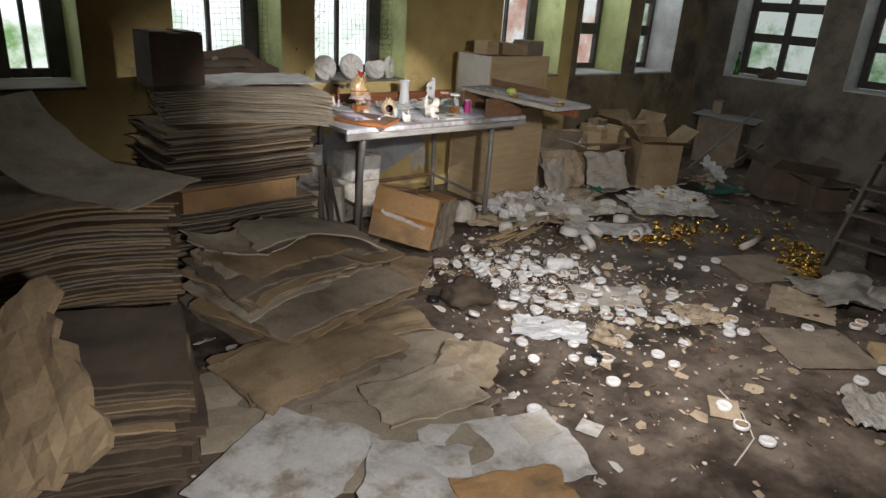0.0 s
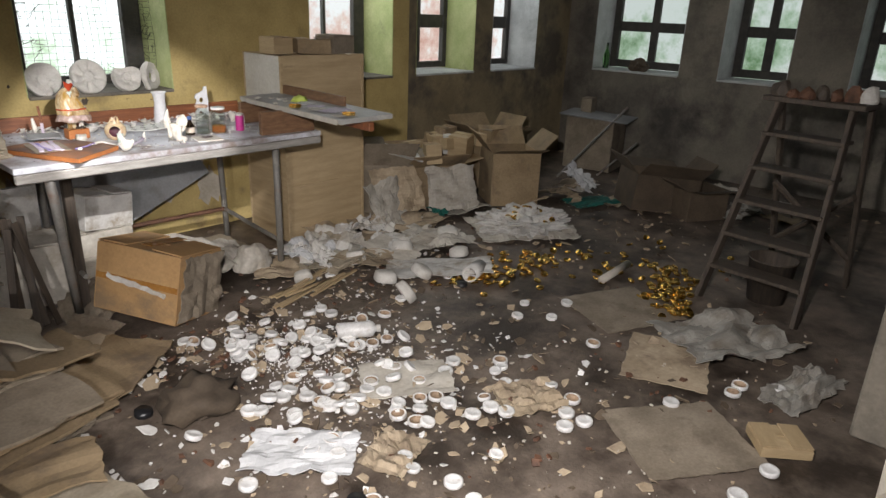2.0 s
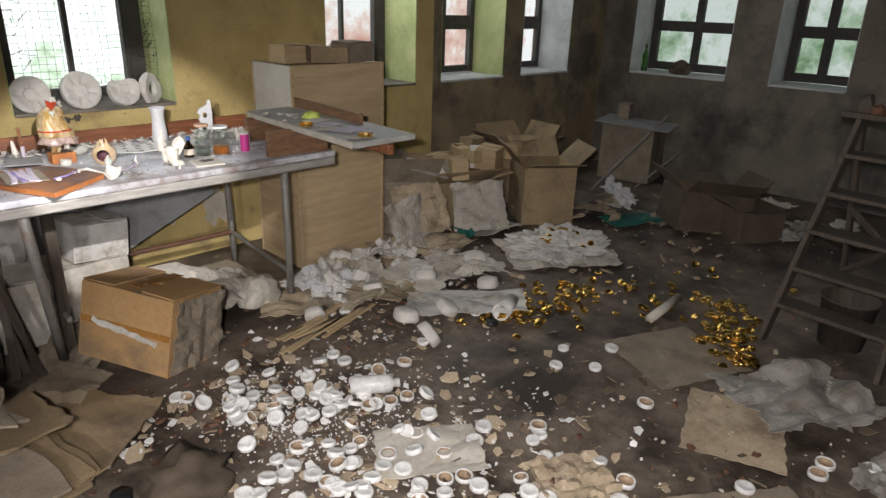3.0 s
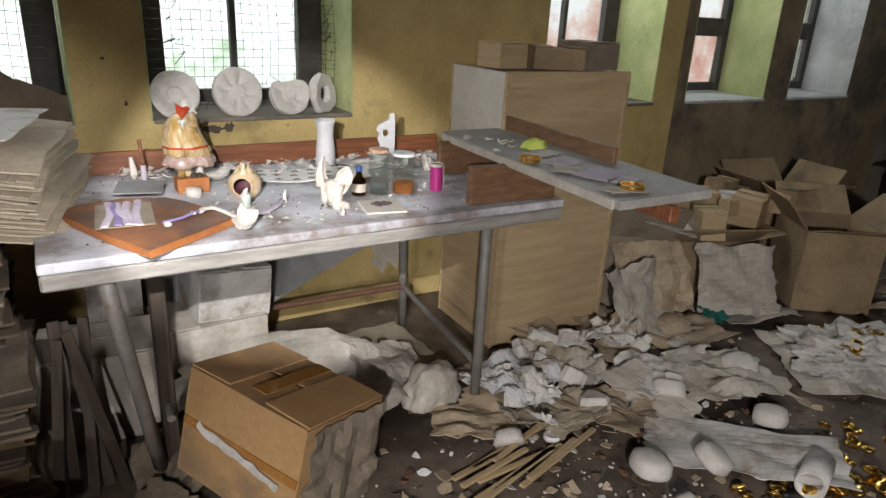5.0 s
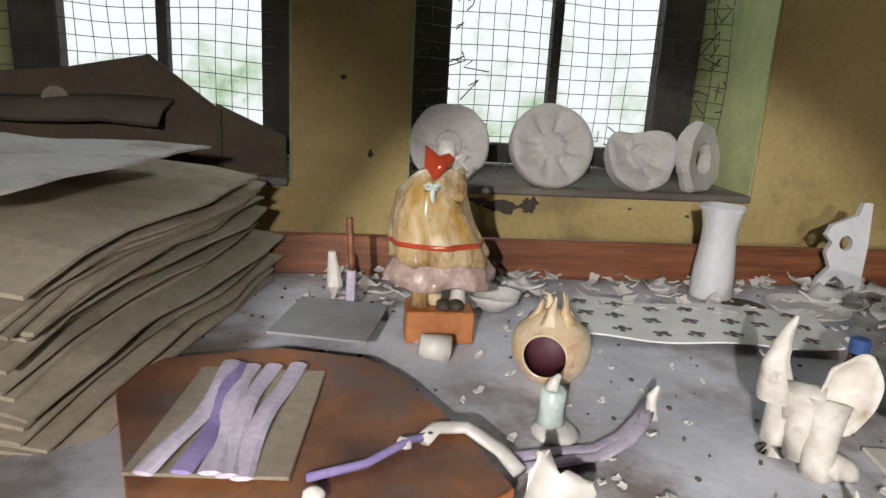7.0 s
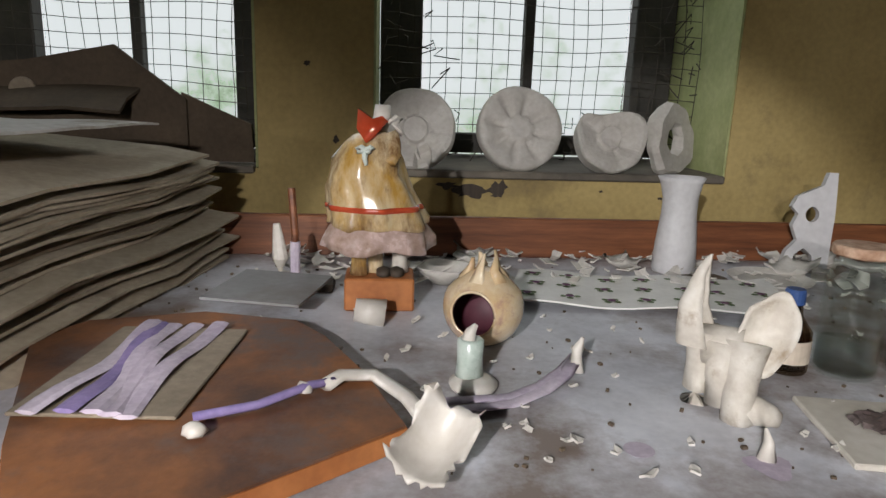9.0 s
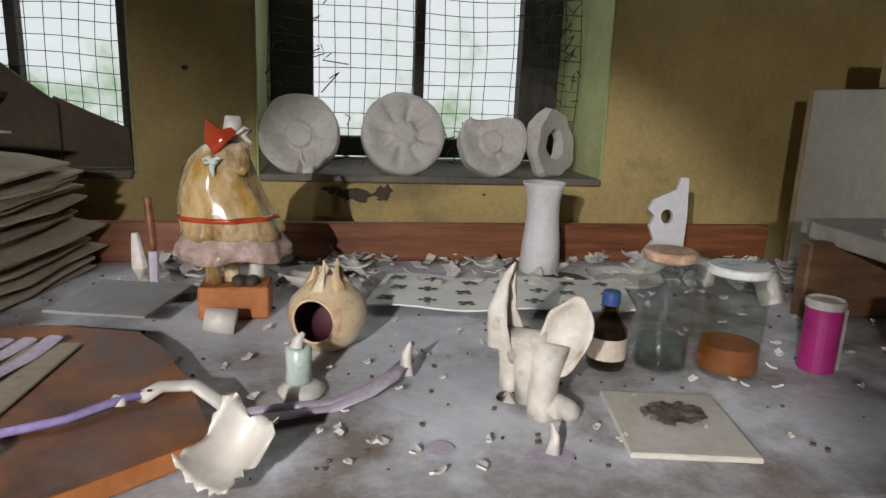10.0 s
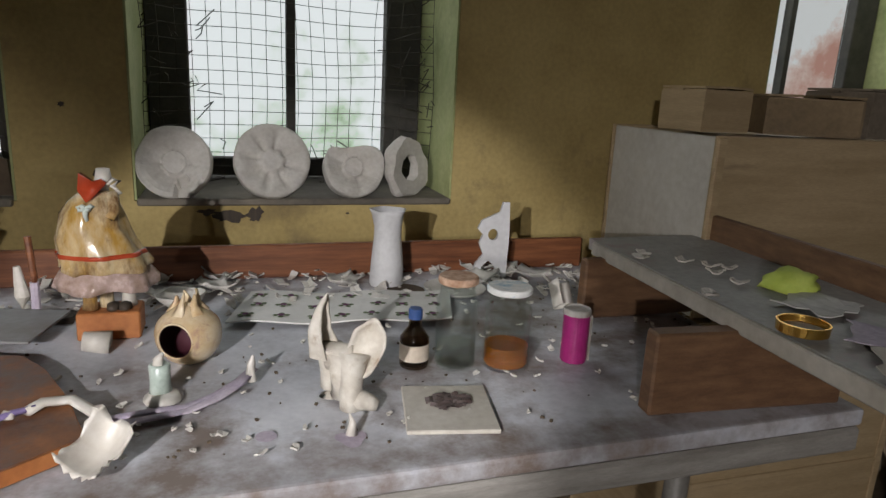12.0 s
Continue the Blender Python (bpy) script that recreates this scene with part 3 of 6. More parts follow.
part("leg", box(0.05, 0.04, TH - 0.035, (2.955, 3.475, 0), 0.004), M_WOODDARK, bench, "dark square leg")
part("brace", tube([(3.02, 4.13, 0.22), (4.18, 4.09, 0.22)], 0.016, 8), M_RUST, bench)
part("brace", tube([(4.17, 4.09, 0.22), (4.1, 3.31, 0.2)], 0.014, 8), M_IRON, bench)
part("brace", tube([(3.0, 4.13, 0.24), (2.95, 3.38, 0.24)], 0.014, 8), M_IRON, bench)
for x in (3.12, 3.5, 3.83):
    part("drawer_runner", box(0.05, 0.3, 0.05, (x, 3.42, TH - 0.085), 0.004), M_WOODDARK, bench)
solo("back_board", box(TX1 - TX0 - 0.03, 0.02, 0.085, ((TX0 + TX1) / 2 - 0.01, 4.1, TH), 0.003), M_WOODRED, "red-brown stained board standing along the bench's back", "board")

# the raised shelf board laid across the bench's end
shelf = thing("raised_shelf", "dusty long shelf board on brown timber blocks", "shelf", pose(0, 0, 0.012))
part("board", sheet(0.36, 1.14, 0.026, 2, 8, lambda u, v: 0.004 * u, m=Matrix.Translation((4.31, 3.2, TH + 0.125)) @ Matrix.Rotation(radians(-4), 4, "Z")), M_SHELF, shelf)
part("edge_lath", box(0.012, 1.08, 0.03, (4.12, 3.2, TH + 0.118), 0.003, turn=Matrix.Rotation(radians(-4), 4, "Z")), M_PAPER, shelf, "pale chipped edge lath")
part("block", box(0.36, 0.035, 0.137, (4.155, 3.235, TH - 0.012), 0.004, turn=Matrix.Rotation(radians(-5), 4, "Z")), M_WOODBROWN, shelf, "brown timber block on edge")
part("block", box(0.3, 0.03, 0.137, (4.25, 3.68, TH - 0.012), 0.004), M_WOODBROWN, shelf, "brown timber block on edge")
part("rail", box(0.02, 0.72, 0.06, (4.44, 3.36, TH + 0.152), 0.003, turn=Matrix.Rotation(radians(-4), 4, "Z")), M_WOODBROWN, shelf, "brown upstand rail")
part("under_beam", box(0.035, 1.0, 0.05, (4.31, 3.1, TH + 0.074), 0.003, turn=Matrix.Rotation(radians(-4), 4, "Z")), M_WOODRED, shelf)


# ---- crates and cartons ----
def crate(name, sx, sy, sz, m, mat, side, label, seams=(0.47,)):
    ob = thing(name, label, "crate", m)
    t = 0.012
    part("front_panel", box(sx - 0.002, t, sz, (0, -sy / 2, 0), 0.003), mat, ob)
    part("back_panel", box(sx - 0.002, t, sz, (0, sy / 2, 0), 0.003), mat, ob)
    part("side_panel", box(t, sy - t, sz - 0.004, (-sx / 2 + t, 0, 0), 0.003), side, ob)
    part("side_panel", box(t, sy - t, sz - 0.004, (sx / 2 - t, 0, 0), 0.003), mat, ob)
    part("lid", box(sx - 0.03, sy - t, t, (0, 0, sz - 0.02), 0.003), mat, ob)
    for s in seams:
        part("batten", box(sx - 0.004, 0.006, 0.014, (0, -sy / 2 - 0.008, sz * s), 0.002), mat, ob)
    for x in (-sx / 2 + 0.014, sx / 2 - 0.014):
        part("corner_strip", box(0.024, 0.006, sz - 0.01, (x, -sy / 2 - 0.0085, 0.004), 0.002), mat, ob)
    return ob


crate("plywood_crate", 0.7, 0.5, 0.86, pose(4.79, 3.93, 0.0, 0, 0, -1), M_PLY, M_PLY, "tall pale plywood crate with a middle batten")
crate("plywood_crate", 0.74, 0.44, 0.45, pose(4.81, 3.94, 0.862, 0, 0, 0), M_PLY, M_PLYWHITE, "pale plywood crate with a whitewashed end", ())


def carton(name, sx, sy, sz, m, mat, label, opened=True, lean=25, category="carton", group=""):
    """A box of thin board: four walls, bottom, flaps."""
    ob = thing(name, label, category, m, group)
    t = 0.006
    part("bottom", box(sx - 0.002, sy - 0.002, t, (0, 0, 0)), mat, ob)
    for x in (-1, 1):
        part("side", box(t, sy, sz - t, (x * (sx - t) / 2, 0, t)), mat, ob)
        part("side", box(sx - 2 * t, t, sz - t, (0, x * (sy - t) / 2, t)), mat, ob)
    r = random.Random(int(sx * 1000 + sz * 77))
    for k in range(4):
        a = radians(r.uniform(lean, lean + 70)) if opened else radians(-89 + (k % 2))
        if k < 2:
            s = 1 if k else -1
            m2 = Matrix.Translation((s * sx / 2, 0, sz + 0.001 + (0.008 if not opened else 0))) @ Matrix.Rotation(s * a, 4, "Y")
            part("flap", box(t, sy * 0.97, min(sx, sy) * 0.48, (0, 0, 0)), mat, ob, m=m2)
        else:
            s = 1 if k == 3 else -1
            m2 = Matrix.Translation((0, s * sy / 2, sz + 0.001)) @ Matrix.Rotation(-s * a, 4, "X")
            part("flap", box(sx * 0.97, t, min(sx, sy) * 0.48, (0, 0, 0)), mat, ob, m=m2)
    return ob


# small boxes on the upper crate
for x, y, sx, sy, sz, rz, mat in ((4.56, 3.92, 0.17, 0.15, 0.1, 8, M_PLY), (4.82, 3.86, 0.24, 0.18, 0.09, -24, M_CARD), (5.02, 3.85, 0.2, 0.2, 0.115, 4, M_CARDGREY)):
    carton("small_box", sx, sy, sz, pose(x, y, 1.313, 0, 0, rz), mat, "small closed cardboard box on a crate", False, group="boxes on the crate")
# the fallen orange carton
o = carton("fallen_carton", 0.5, 0.36, 0.36, pose(3.215, 3.185, 0.035, 0, 0, -63) @ pose(0, 0, 0, -11, 4, 0), M_ORANGE, "orange-brown parcel carton tipped on its side", False)
part("tape", box(0.06, 0.3, 0.003, (0.02, 0, 0.382)), M_TAPE, o, "glossy brown tape")
part("crumpled_wrap", sheet(0.34, 0.35, 0.004, 14, 12, rough_h(0.045, 1.5, 9), m=Matrix.Translation((0.256, 0, 0.19)) @ Matrix.Rotation(math.pi / 2, 4, "Y"), ragged=0.008), M_CARDGREY, o, "crumpled grey torn side")
part("torn_strip", sheet(0.36, 0.03, 0.003, 10, 2, rough_h(0.006, 2, 3), m=Matrix.Translation((0.0, -0.187, 0.17)) @ Matrix.Rotation(math.pi / 2, 4, "X") @ Matrix.Rotation(radians(-7), 4, "Z"), ragged=0.008), M_WHITEBOX, o, "pale torn strip")
part("tape", box(0.49, 0.003, 0.03, (0, -0.1825, 0.17)), M_TAPE, o, "glossy brown tape")
# cartons beyond the bench
carton("open_carton", 0.44, 0.44, 0.48, pose(6.62, 3.36, 0, 0, 0, -36), M_CARD, "tall open cardboard carton with upright flaps", lean=4)
carton("open_carton", 0.55, 0.45, 0.36, pose(6.02, 3.86, 0.0, 0, 0, -22), M_CARD, "open cardboard carton full of paper", lean=30)
carton("open_carton", 0.5, 0.45, 0.42, pose(5.5, 3.98, 0.0, 0, 4, -18), M_CARDGREY, "slumped cardboard carton with torn flaps", lean=20)
carton("open_carton", 0.5, 0.4, 0.5, pose(7.0, 3.95, 0.0, 0, 0, -10), M_CARD, "open cardboard carton by the wall", lean=30)
carton("brown_carton", 0.6, 0.4, 0.32, pose(7.42, 2.3, 0.02, 0, 6, -40), M_CARDDARK, "dark brown crushed carton", lean=35)
carton("brown_carton", 0.4, 0.35, 0.26, pose(7.5, 1.95, 0.0, 0, 0, -30), M_CARDDARK, "dark brown crushed carton", lean=60)
carton("wall_carton", 0.55, 0.42, 0.56, pose(8.55, 3.6, 0, 0, 0, -80), M_CARDGREY, "grey carton against the far wall", False)
solo("board_sheet", sheet(0.75, 0.55, 0.012, 2, 2, lambda u, v: 0.0, m=pose(8.5, 3.55, 0.585, 0, 3, -75)), M_GREYBOARD, "grey board lying on a carton", "board")
carton("small_box", 0.16, 0.12, 0.15, pose(8.6, 3.75, 0.6, 0, 0, 10), M_CARDGREY, "small grey box on a board", False)
gb = thing("green_bottle", "green glass bottle on the far sill", "bottle", pose(9.2, 3.93, SILL + 0.009))
part("glass", lathe([(0, 0), (0.035, 0), (0.036, 0.16), (0.014, 0.22), (0.014, 0.29), (0, 0.29)], 18), glass("green glass", (0.25, 0.55, 0.2)), gb, smooth=True)
solo("dry_moss_clump", lump(0.12, 0.1, 0.1, 44, 3, 0.5, 2.4), M_CARDDARK, "dark dry clump on the far sill", "clump", pose(9.2, 3.5, SILL + 0.009))
solo("rod", tube([(7.75, 3.55, 0.01), (8.47, 3.2, 0.72)], 0.014, 7), M_IRON, "thin grey rod leaning on a carton", "rod")
solo("rod", tube([(8.15, 3.3, 0.01), (8.5, 3.05, 0.36)], 0.012, 7), M_IRON, "thin grey rod leaning on a carton", "rod")
rng = random.Random(11)
for k in range(16):
    x, y = rng.uniform(5.75, 7.1), rng.uniform(3.62, 4.05)
    s = rng.uniform(0.1, 0.2)
    z = {0: 0.37, 1: 0.43}.get(k % 2) + 0.03
    carton("small_box", s, s * rng.uniform(0.6, 0.9), s * rng.uniform(0.5, 0.9), pose(x, y, z, rng.uniform(-8, 8), rng.uniform(-8, 8), rng.uniform(0, 90)), rng.choice((M_CARD, M_PLY, M_WHITEBOX)), "small cardboard box heaped in a carton", False, group="heaped small boxes")


# ---- stacks of flattened cartons ----
def stack(name, sx, sy, n, t, m, sag, mat, label, seed, jitter=0.03, curve=None, grow=0.0):
    """Bent boards lying on one another; sag(u, v) is the bend that all follow, growing with height."""
    ob = thing(name, label, "cardboard stack", m, "stacks of flattened cartons")
    r = random.Random(seed)
    z = 0.0
    metas = []
    for k in range(9):
        o = r.uniform(0, 9)
        f = lambda u, v, o=o: sag(u, v) + 0.02 * noise.noise(Vector((u * 1.3, v * 1.3, seed))) + 0.004 * noise.noise(Vector((u * 1.5 + o, v * 1.5, o)))
        metas.append(mesh_of(sheet(sx * r.uniform(0.9, 1.01), sy * r.uniform(0.9, 1.01), t * r.uniform(0.6, 0.85), 12, 6, f, ragged=0.009, rng=r), "cardboard_sheet", r.choice(mat)))
    for i in range(n):
        b = new("cardboard_sheet", metas[r.randrange(9)])
        b.parent = ob
        b.location = (r.uniform(-jitter, jitter) + grow * i, r.uniform(-jitter, jitter), z)
        b.rotation_euler = (0, 0, radians(r.uniform(-1.4, 1.4)))
        z += t + 0.001
    return ob


CG = (M_CARD, M_CARDGREY, M_CARDGREY)
# beside and over the bench's end
stack("cardboard_stack", 1.0, 0.62, 27, 0.0142, pose(2.06, 3.72, 0.0, 0, 0, 2), lambda u, v: 0.0, CG, "thick stack of flattened brown cartons beside the bench", 5, 0.045)
carton("orange_carton", 0.78, 0.56, 0.13, pose(2.02, 3.7, 0.415, 0, 0, 3), M_ORANGE, "flat orange-brown carton between stacked boards", False)
stack("cardboard_stack", 1.0, 0.62, 24, 0.0142, pose(2.06, 3.72, 0.562, 0, 0, 1), lambda u, v: 0.0, (M_CARDDARK, M_CARD, M_CARDGREY), "dark stack of flattened cartons beside the bench", 55, 0.03)
stack("cardboard_stack", 1.1, 0.72, 30, 0.0058, pose(2.235, 3.83, 0.935, 0, 0, -11), lambda u, v: -0.03 * max(0, u) ** 2 - 0.02 * max(0, -v) ** 2, (M_CARDPALE, M_CARDPALE, M_CARDGREY), "fanned stack of flattened cartons lying over the bench's end", 6, 0.012, grow=-0.0012)
solo("paper_sheet", sheet(0.78, 0.56, 0.004, 14, 10, lambda u, v: 0.012 - 0.05 * max(0, -u) ** 2 + 0.012 * noise.noise(Vector((u * 2, v * 2, 4))), m=pose(2.3, 3.78, 1.152, 0, 0, -11), ragged=0.006), M_WHITEBOX, "large white paper sheet on the stack", "paper")
dark = thing("sill_carton", "dark folded carton standing on the window sill behind the stack", "carton", pose(0, 0, 0))


def upright(points, y, thick):
    """A board standing on edge along the wall, its outline given in x and z."""
    bm = bmesh.new()
    fr, bk = [[bm.verts.new((x, yy, z)) for x, z in points] for yy in (y, y + thick)]
    bm.faces.new(fr)
    bm.faces.new(bk[::-1])
    for k in range(len(points)):
        n = (k + 1) % len(points)
        bm.faces.new((fr[k], bk[k], bk[n], fr[n]))
    return bm


part("end_panel", upright(((2.645, 1.056), (2.815, 1.056), (2.81, 1.15), (2.735, 1.182), (2.645, 1.222)), 4.425, 0.012), M_CARDDARK, dark)
part("front_panel", upright(((2.06, 1.056), (2.66, 1.056), (2.66, 1.205), (2.5, 1.327), (2.3, 1.286), (2.06, 1.262)), 4.41, 0.012), M_CARDDARK, dark)
part("flap", sheet(0.5, 0.14, 0.008, 8, 4, lambda u, v: 0.012 * math.sin(2 * u), m=pose(2.3, 4.37, 1.2, 24, 3, -2), ragged=0.008), M_CARDDARK, dark, "sagging front flap")
solo("grey_disc", lathe([(0, 0), (0.028, 0), (0.031, 0.004), (0.028, 0.009), (0, 0.009)], 20, m=pose(2.29, 4.405, 1.215, 86, 0, 8)), M_CARDGREY, "small dusty disc leaning on a dark carton", "disc")
o = carton("dark_carton", 0.32, 0.24, 0.3, pose(1.75, 3.75, 1.146, 0, 0, 5), M_CARDDARK, "dark square carton standing on the stack", False)
# the sloping bundle before the bench
def heap(layers, m, label, seed, mats):
    """A slumped pile of damp boards, each with its own bend, torn edge and slip."""
    ob = thing("cardboard_heap", label, "cardboard stack", m, "stacks of flattened cartons")
    r = random.Random(seed)
    z = 0.0
    for n, w, d, cx, cy, t, droop in layers:
        for i in range(n):
            o = Vector((r.uniform(0, 9), r.uniform(0, 9), seed))
            bend = lambda u, v: droop * (0.5 * u * u + 0.5 * max(0, -v) ** 2) + 0.03 * noise.noise(Vector((u * 1.1, v * 1.1, seed))) + 0.004 * noise.noise(Vector((u * 2.2, v * 2.2, 0)) + o)
            b = part("cardboard_sheet", sheet(w * r.uniform(0.86, 1.02), d * r.uniform(0.86, 1.02), t * 0.7, 14, 8, bend, ragged=0.016, rng=r, skew=r.uniform(-0.05, 0.05)), r.choice(mats), ob)
            b.location = (cx + r.uniform(-0.06, 0.06), cy + r.uniform(-0.06, 0.06), z + 0.03)
            b.rotation_euler = (r.uniform(-0.012, 0.012), r.uniform(-0.012, 0.012), radians(r.gauss(0, 3.5)))
            z += t
    return ob


heap(((8, 1.1, 0.84, -0.03, 0.0, 0.019, -0.03), (9, 0.98, 0.62, -0.1, 0.12, 0.017, -0.05), (3, 0.8, 0.5, -0.14, 0.16, 0.02, -0.07)), pose(2.1, 2.66, 0.0, 0, 0, 14), "low slumped heap of damp flattened cartons", 8, (M_CARD, M_CARDGREY, M_CARDPALE, M_CARD))
heap(((5, 0.85, 0.5, 0.0, 0.0, 0.018, -0.04),), pose(1.75, 2.02, 0.0, 0, 0, 6), "trodden heap of torn cardboard before the stack", 18, (M_CARD, M_CARDGREY))
solo("bent_board", sheet(0.78, 0.42, 0.01, 14, 8, lambda u, v: 0.07 * (1 - u * u) * (1 - 0.4 * v), m=pose(2.14, 2.74, 0.385, 3, 9, -6), ragged=0.02), M_CARDPALE, "bowed pale board lying on the heap", "board")
solo("bent_board", sheet(0.5, 0.42, 0.01, 12, 8, lambda u, v: 0.06 * u * u + 0.04 * v * v, m=pose(1.72, 2.72, 0.39, 0, 4, 10), ragged=0.02), M_CARDPALE, "curled grey board lying on the heap", "board")
solo("bent_board", sheet(0.42, 0.3, 0.012, 10, 6, lambda u, v: 0.03 * max(0, u) ** 2, m=pose(2.46, 2.62, 0.25, 2, 12, 16), ragged=0.016), M_CARD, "broken carton board sliding off the heap", "board")
# the further stack on the other side
stack("cardboard_stack", 0.85, 0.75, 44, 0.0155, pose(1.02, 3.18, 0.0, 0, 0, -8), lambda u, v: -0.03 * u * u, (M_CARD, M_CARD, M_CARDGREY), "leaning stack of flattened brown cartons", 12, 0.035)
solo("bent_board", sheet(0.5, 1.15, 0.01, 6, 14, lambda u, v: 0.34 * max(0, v) ** 1.5 + 0.02 * u, m=pose(1.08, 3.28, 0.74, 0, 0, 30), ragged=0.012), M_CARDPALE, "grey curved sheet draped over the stack", "board")
stack("cardboard_stack", 0.8, 0.62, 34, 0.013, pose(0.72, 1.95, 0.0, 0, 0, -16), lambda u, v: -0.02 * u * u, (M_CARDDARK, M_CARD), "low stack of damp dark cartons", 15, 0.04)
solo("leaning_board", sheet(0.5, 0.62, 0.03, 12, 12, lambda u, v: 0.025 * noise.noise(Vector((u * 2.4, v * 2.4, 0))), m=pose(0.46, 1.5, 0.55, 35, -32, -20), ragged=0.03), M_CARD, "mouldy board leaning on the stack", "board")
# trodden boards on the floor
rng = random.Random(21)
for k, (x, y, w, d, rz, mat) in enumerate(((1.6, 1.8, 0.9, 0.6, -20, M_CARDPALE), (2.15, 1.85, 0.7, 0.6, 15, M_CARDPALE), (1.75, 1.25, 0.8, 0.55, -35, M_CARDPALE), (2.05, 0.98, 0.62, 0.45, -20, M_WHITEBOX),
                                           (1.5, 0.75, 0.6, 0.55, 10, M_CARDPALE), (1.3, 1.4, 0.6, 0.5, 30, M_WHITEBOX), (2.72, 2.75, 0.55, 0.5, 40, M_CARD), (2.2, 2.15, 0.6, 0.3, -12, M_CARD),
                                           (1.62, 1.02, 0.45, 0.4, 48, M_WHITEBOX), (2.0, 1.45, 0.5, 0.35, -8, M_CARDPALE), (2.35, 1.55, 0.4, 0.3, 35, M_KRAFT), (1.85, 0.72, 0.42, 0.3, -24, M_ORANGE))):
    solo("trodden_board", sheet(w, d, 0.008, 10, 8, rough_h(0.035, 1.0, k + 1), m=pose(x, y, 0.004 + 0.006 * k, 0, 0, rz), ragged=0.014, rng=rng), mat, "trodden torn cardboard sheet on the floor", "cardboard", group="trodden boards")


# ---- step ladder ----
lad = thing("step_ladder", "grimy dark wooden step ladder", "ladder", pose(5.72, 0.89, 0, 0, 0, -6))
TOPX, TOPZ = 0.42, 1.2
for y in (-0.29, 0.29):
    part("front_rail", box(0.075, 0.028, 1.27, (0, y * 1.0, 0), 0.004, turn=Matrix.Rotation(math.atan2(TOPX, TOPZ), 4, "Y") @ Matrix.Rotation(radians(4) * (1 if y > 0 else -1), 4, "X")), M_WOODDARK, lad)
    part("back_leg", box(0.05, 0.028, 1.25, (0.95, y * 0.85, 0), 0.004, turn=Matrix.Rotation(math.atan2(-0.38, TOPZ), 4, "Y")), M_WOODDARK, lad)
for k in range(5):
    z = 0.2 + 0.2 * k
    part("tread", box(0.15, 0.54 - 0.02 * k, 0.025, (z * TOPX / TOPZ + 0.03, 0, z), 0.004), M_WOODDARK, lad)
part("platform", box(0.26, 0.56, 0.03, (TOPX + 0.05, 0, TOPZ), 0.004), M_WOODDARK, lad)
part("cross_brace", tube([(0.86, -0.24, 0.22), (0.68, 0.24, 0.66)], 0.02, 6), M_WOODDARK, lad)
part("cross_brace", tube([(0.86, 0.24, 0.22), (0.68, -0.24, 0.66)], 0.02, 6), M_WOODDARK, lad)
solo("bucket", lathe([(0, 0), (0.11, 0), (0.14, 0.28), (0.146, 0.28), (0.146, 0.27), (0.136, 0.265), (0.106, 0.01), (0, 0.01)], 24, m=pose(6.02, 0.86, 0)), M_WOODDARK, "dark dented bucket under the ladder", "bucket", smooth=True)
rng = random.Random(5)
for k in range(7):
    solo("junk_pot", lump(rng.uniform(0.03, 0.06), rng.uniform(0.03, 0.06), rng.uniform(0.04, 0.08), k + 30, 2), rng.choice((M_RUST, M_WOODDARK, M_CLAY)), "grimy small pot on the ladder's platform", "pot", pose(6.17 + rng.uniform(-0.08, 0.08), 0.6 + 0.075 * k, 1.23), group="junk on the ladder")


# ---- things on the bench ----
def prism(points, z0, z1):
    bm = bmesh.new()
    lo = [bm.verts.new((x, y, z0)) for x, y in points]
    hi = [bm.verts.new((x, y, z1)) for x, y in points]
    bm.faces.new(lo[::-1])
    bm.faces.new(hi)
    for k in range(len(points)):
        n = (k + 1) % len(points)
        bm.faces.new((lo[k], lo[n], hi[n], hi[k]))
    return bm


red = thing("hardboard_panel", "red-brown hardboard panel with orange edges lying over the bench front", "board", pose(0, 0, 0))
outline = ((2.722, 3.53), (2.76, 3.6), (2.9, 3.64), (3.03, 3.605), (3.075, 3.545), (3.13, 3.43), (3.174, 3.305), (3.05, 3.21), (2.912, 3.108), (2.825, 3.28))
part("panel", prism(outline, TH + 0.004, TH + 0.024), M_BOARDEDGE, red, "orange cut edge")
part("face", prism([(2.95 + (x - 2.95) * 0.992, 3.33 + (y - 3.33) * 0.992) for x, y in outline], TH + 0.0242, TH + 0.027), M_BOARD, red)

card = thing("ribbon_card", "grey card wound with pale lilac ribbons on the hardboard", "card", pose(2.889, 3.439, TH + 0.028, 0, 0, -4))
part("backing", box(0.158, 0.238, 0.004, (0, 0, 0), 0.0015), M_CARDGREY, card)
for k in range(5):
    x = -0.045 + 0.02 * k
    pts = [(x + 0.012 * math.sin(3 * v + k) + 0.02 * (1 - v) * (k - 2) * 0.25, -0.125 + 0.25 * v, 0.008 + 0.003 * math.sin(9 * v + k)) for v in (j / 10 for j in range(11))]
    part("ribbon", tube(pts, 0.011, 6, flat=0.25), M_LILAC if k != 1 else M_VIOLET, card)

solo("wood_block", box(0.108, 0.075, 0.052, (0.005, -0.005, 0.0015), 0.003), M_BOARDEDGE, "small orange-brown wood block under a figurine", "block", pose(3.135, 3.76, TH))


def lean(z):
    """How far the dress sways sideways at a height."""
    return -0.016 * max(0.0, math.sin(math.pi * min(1.0, max(0.0, (z - 0.14) / 0.13)))) ** 0.8


def folds(a, depth, seed):
    return 1 + depth * (math.sin(7 * a + seed) + 0.6 * math.sin(11 * a + 2.1 * seed) + 0.35 * math.sin(17 * a))


fig = bmesh.new()


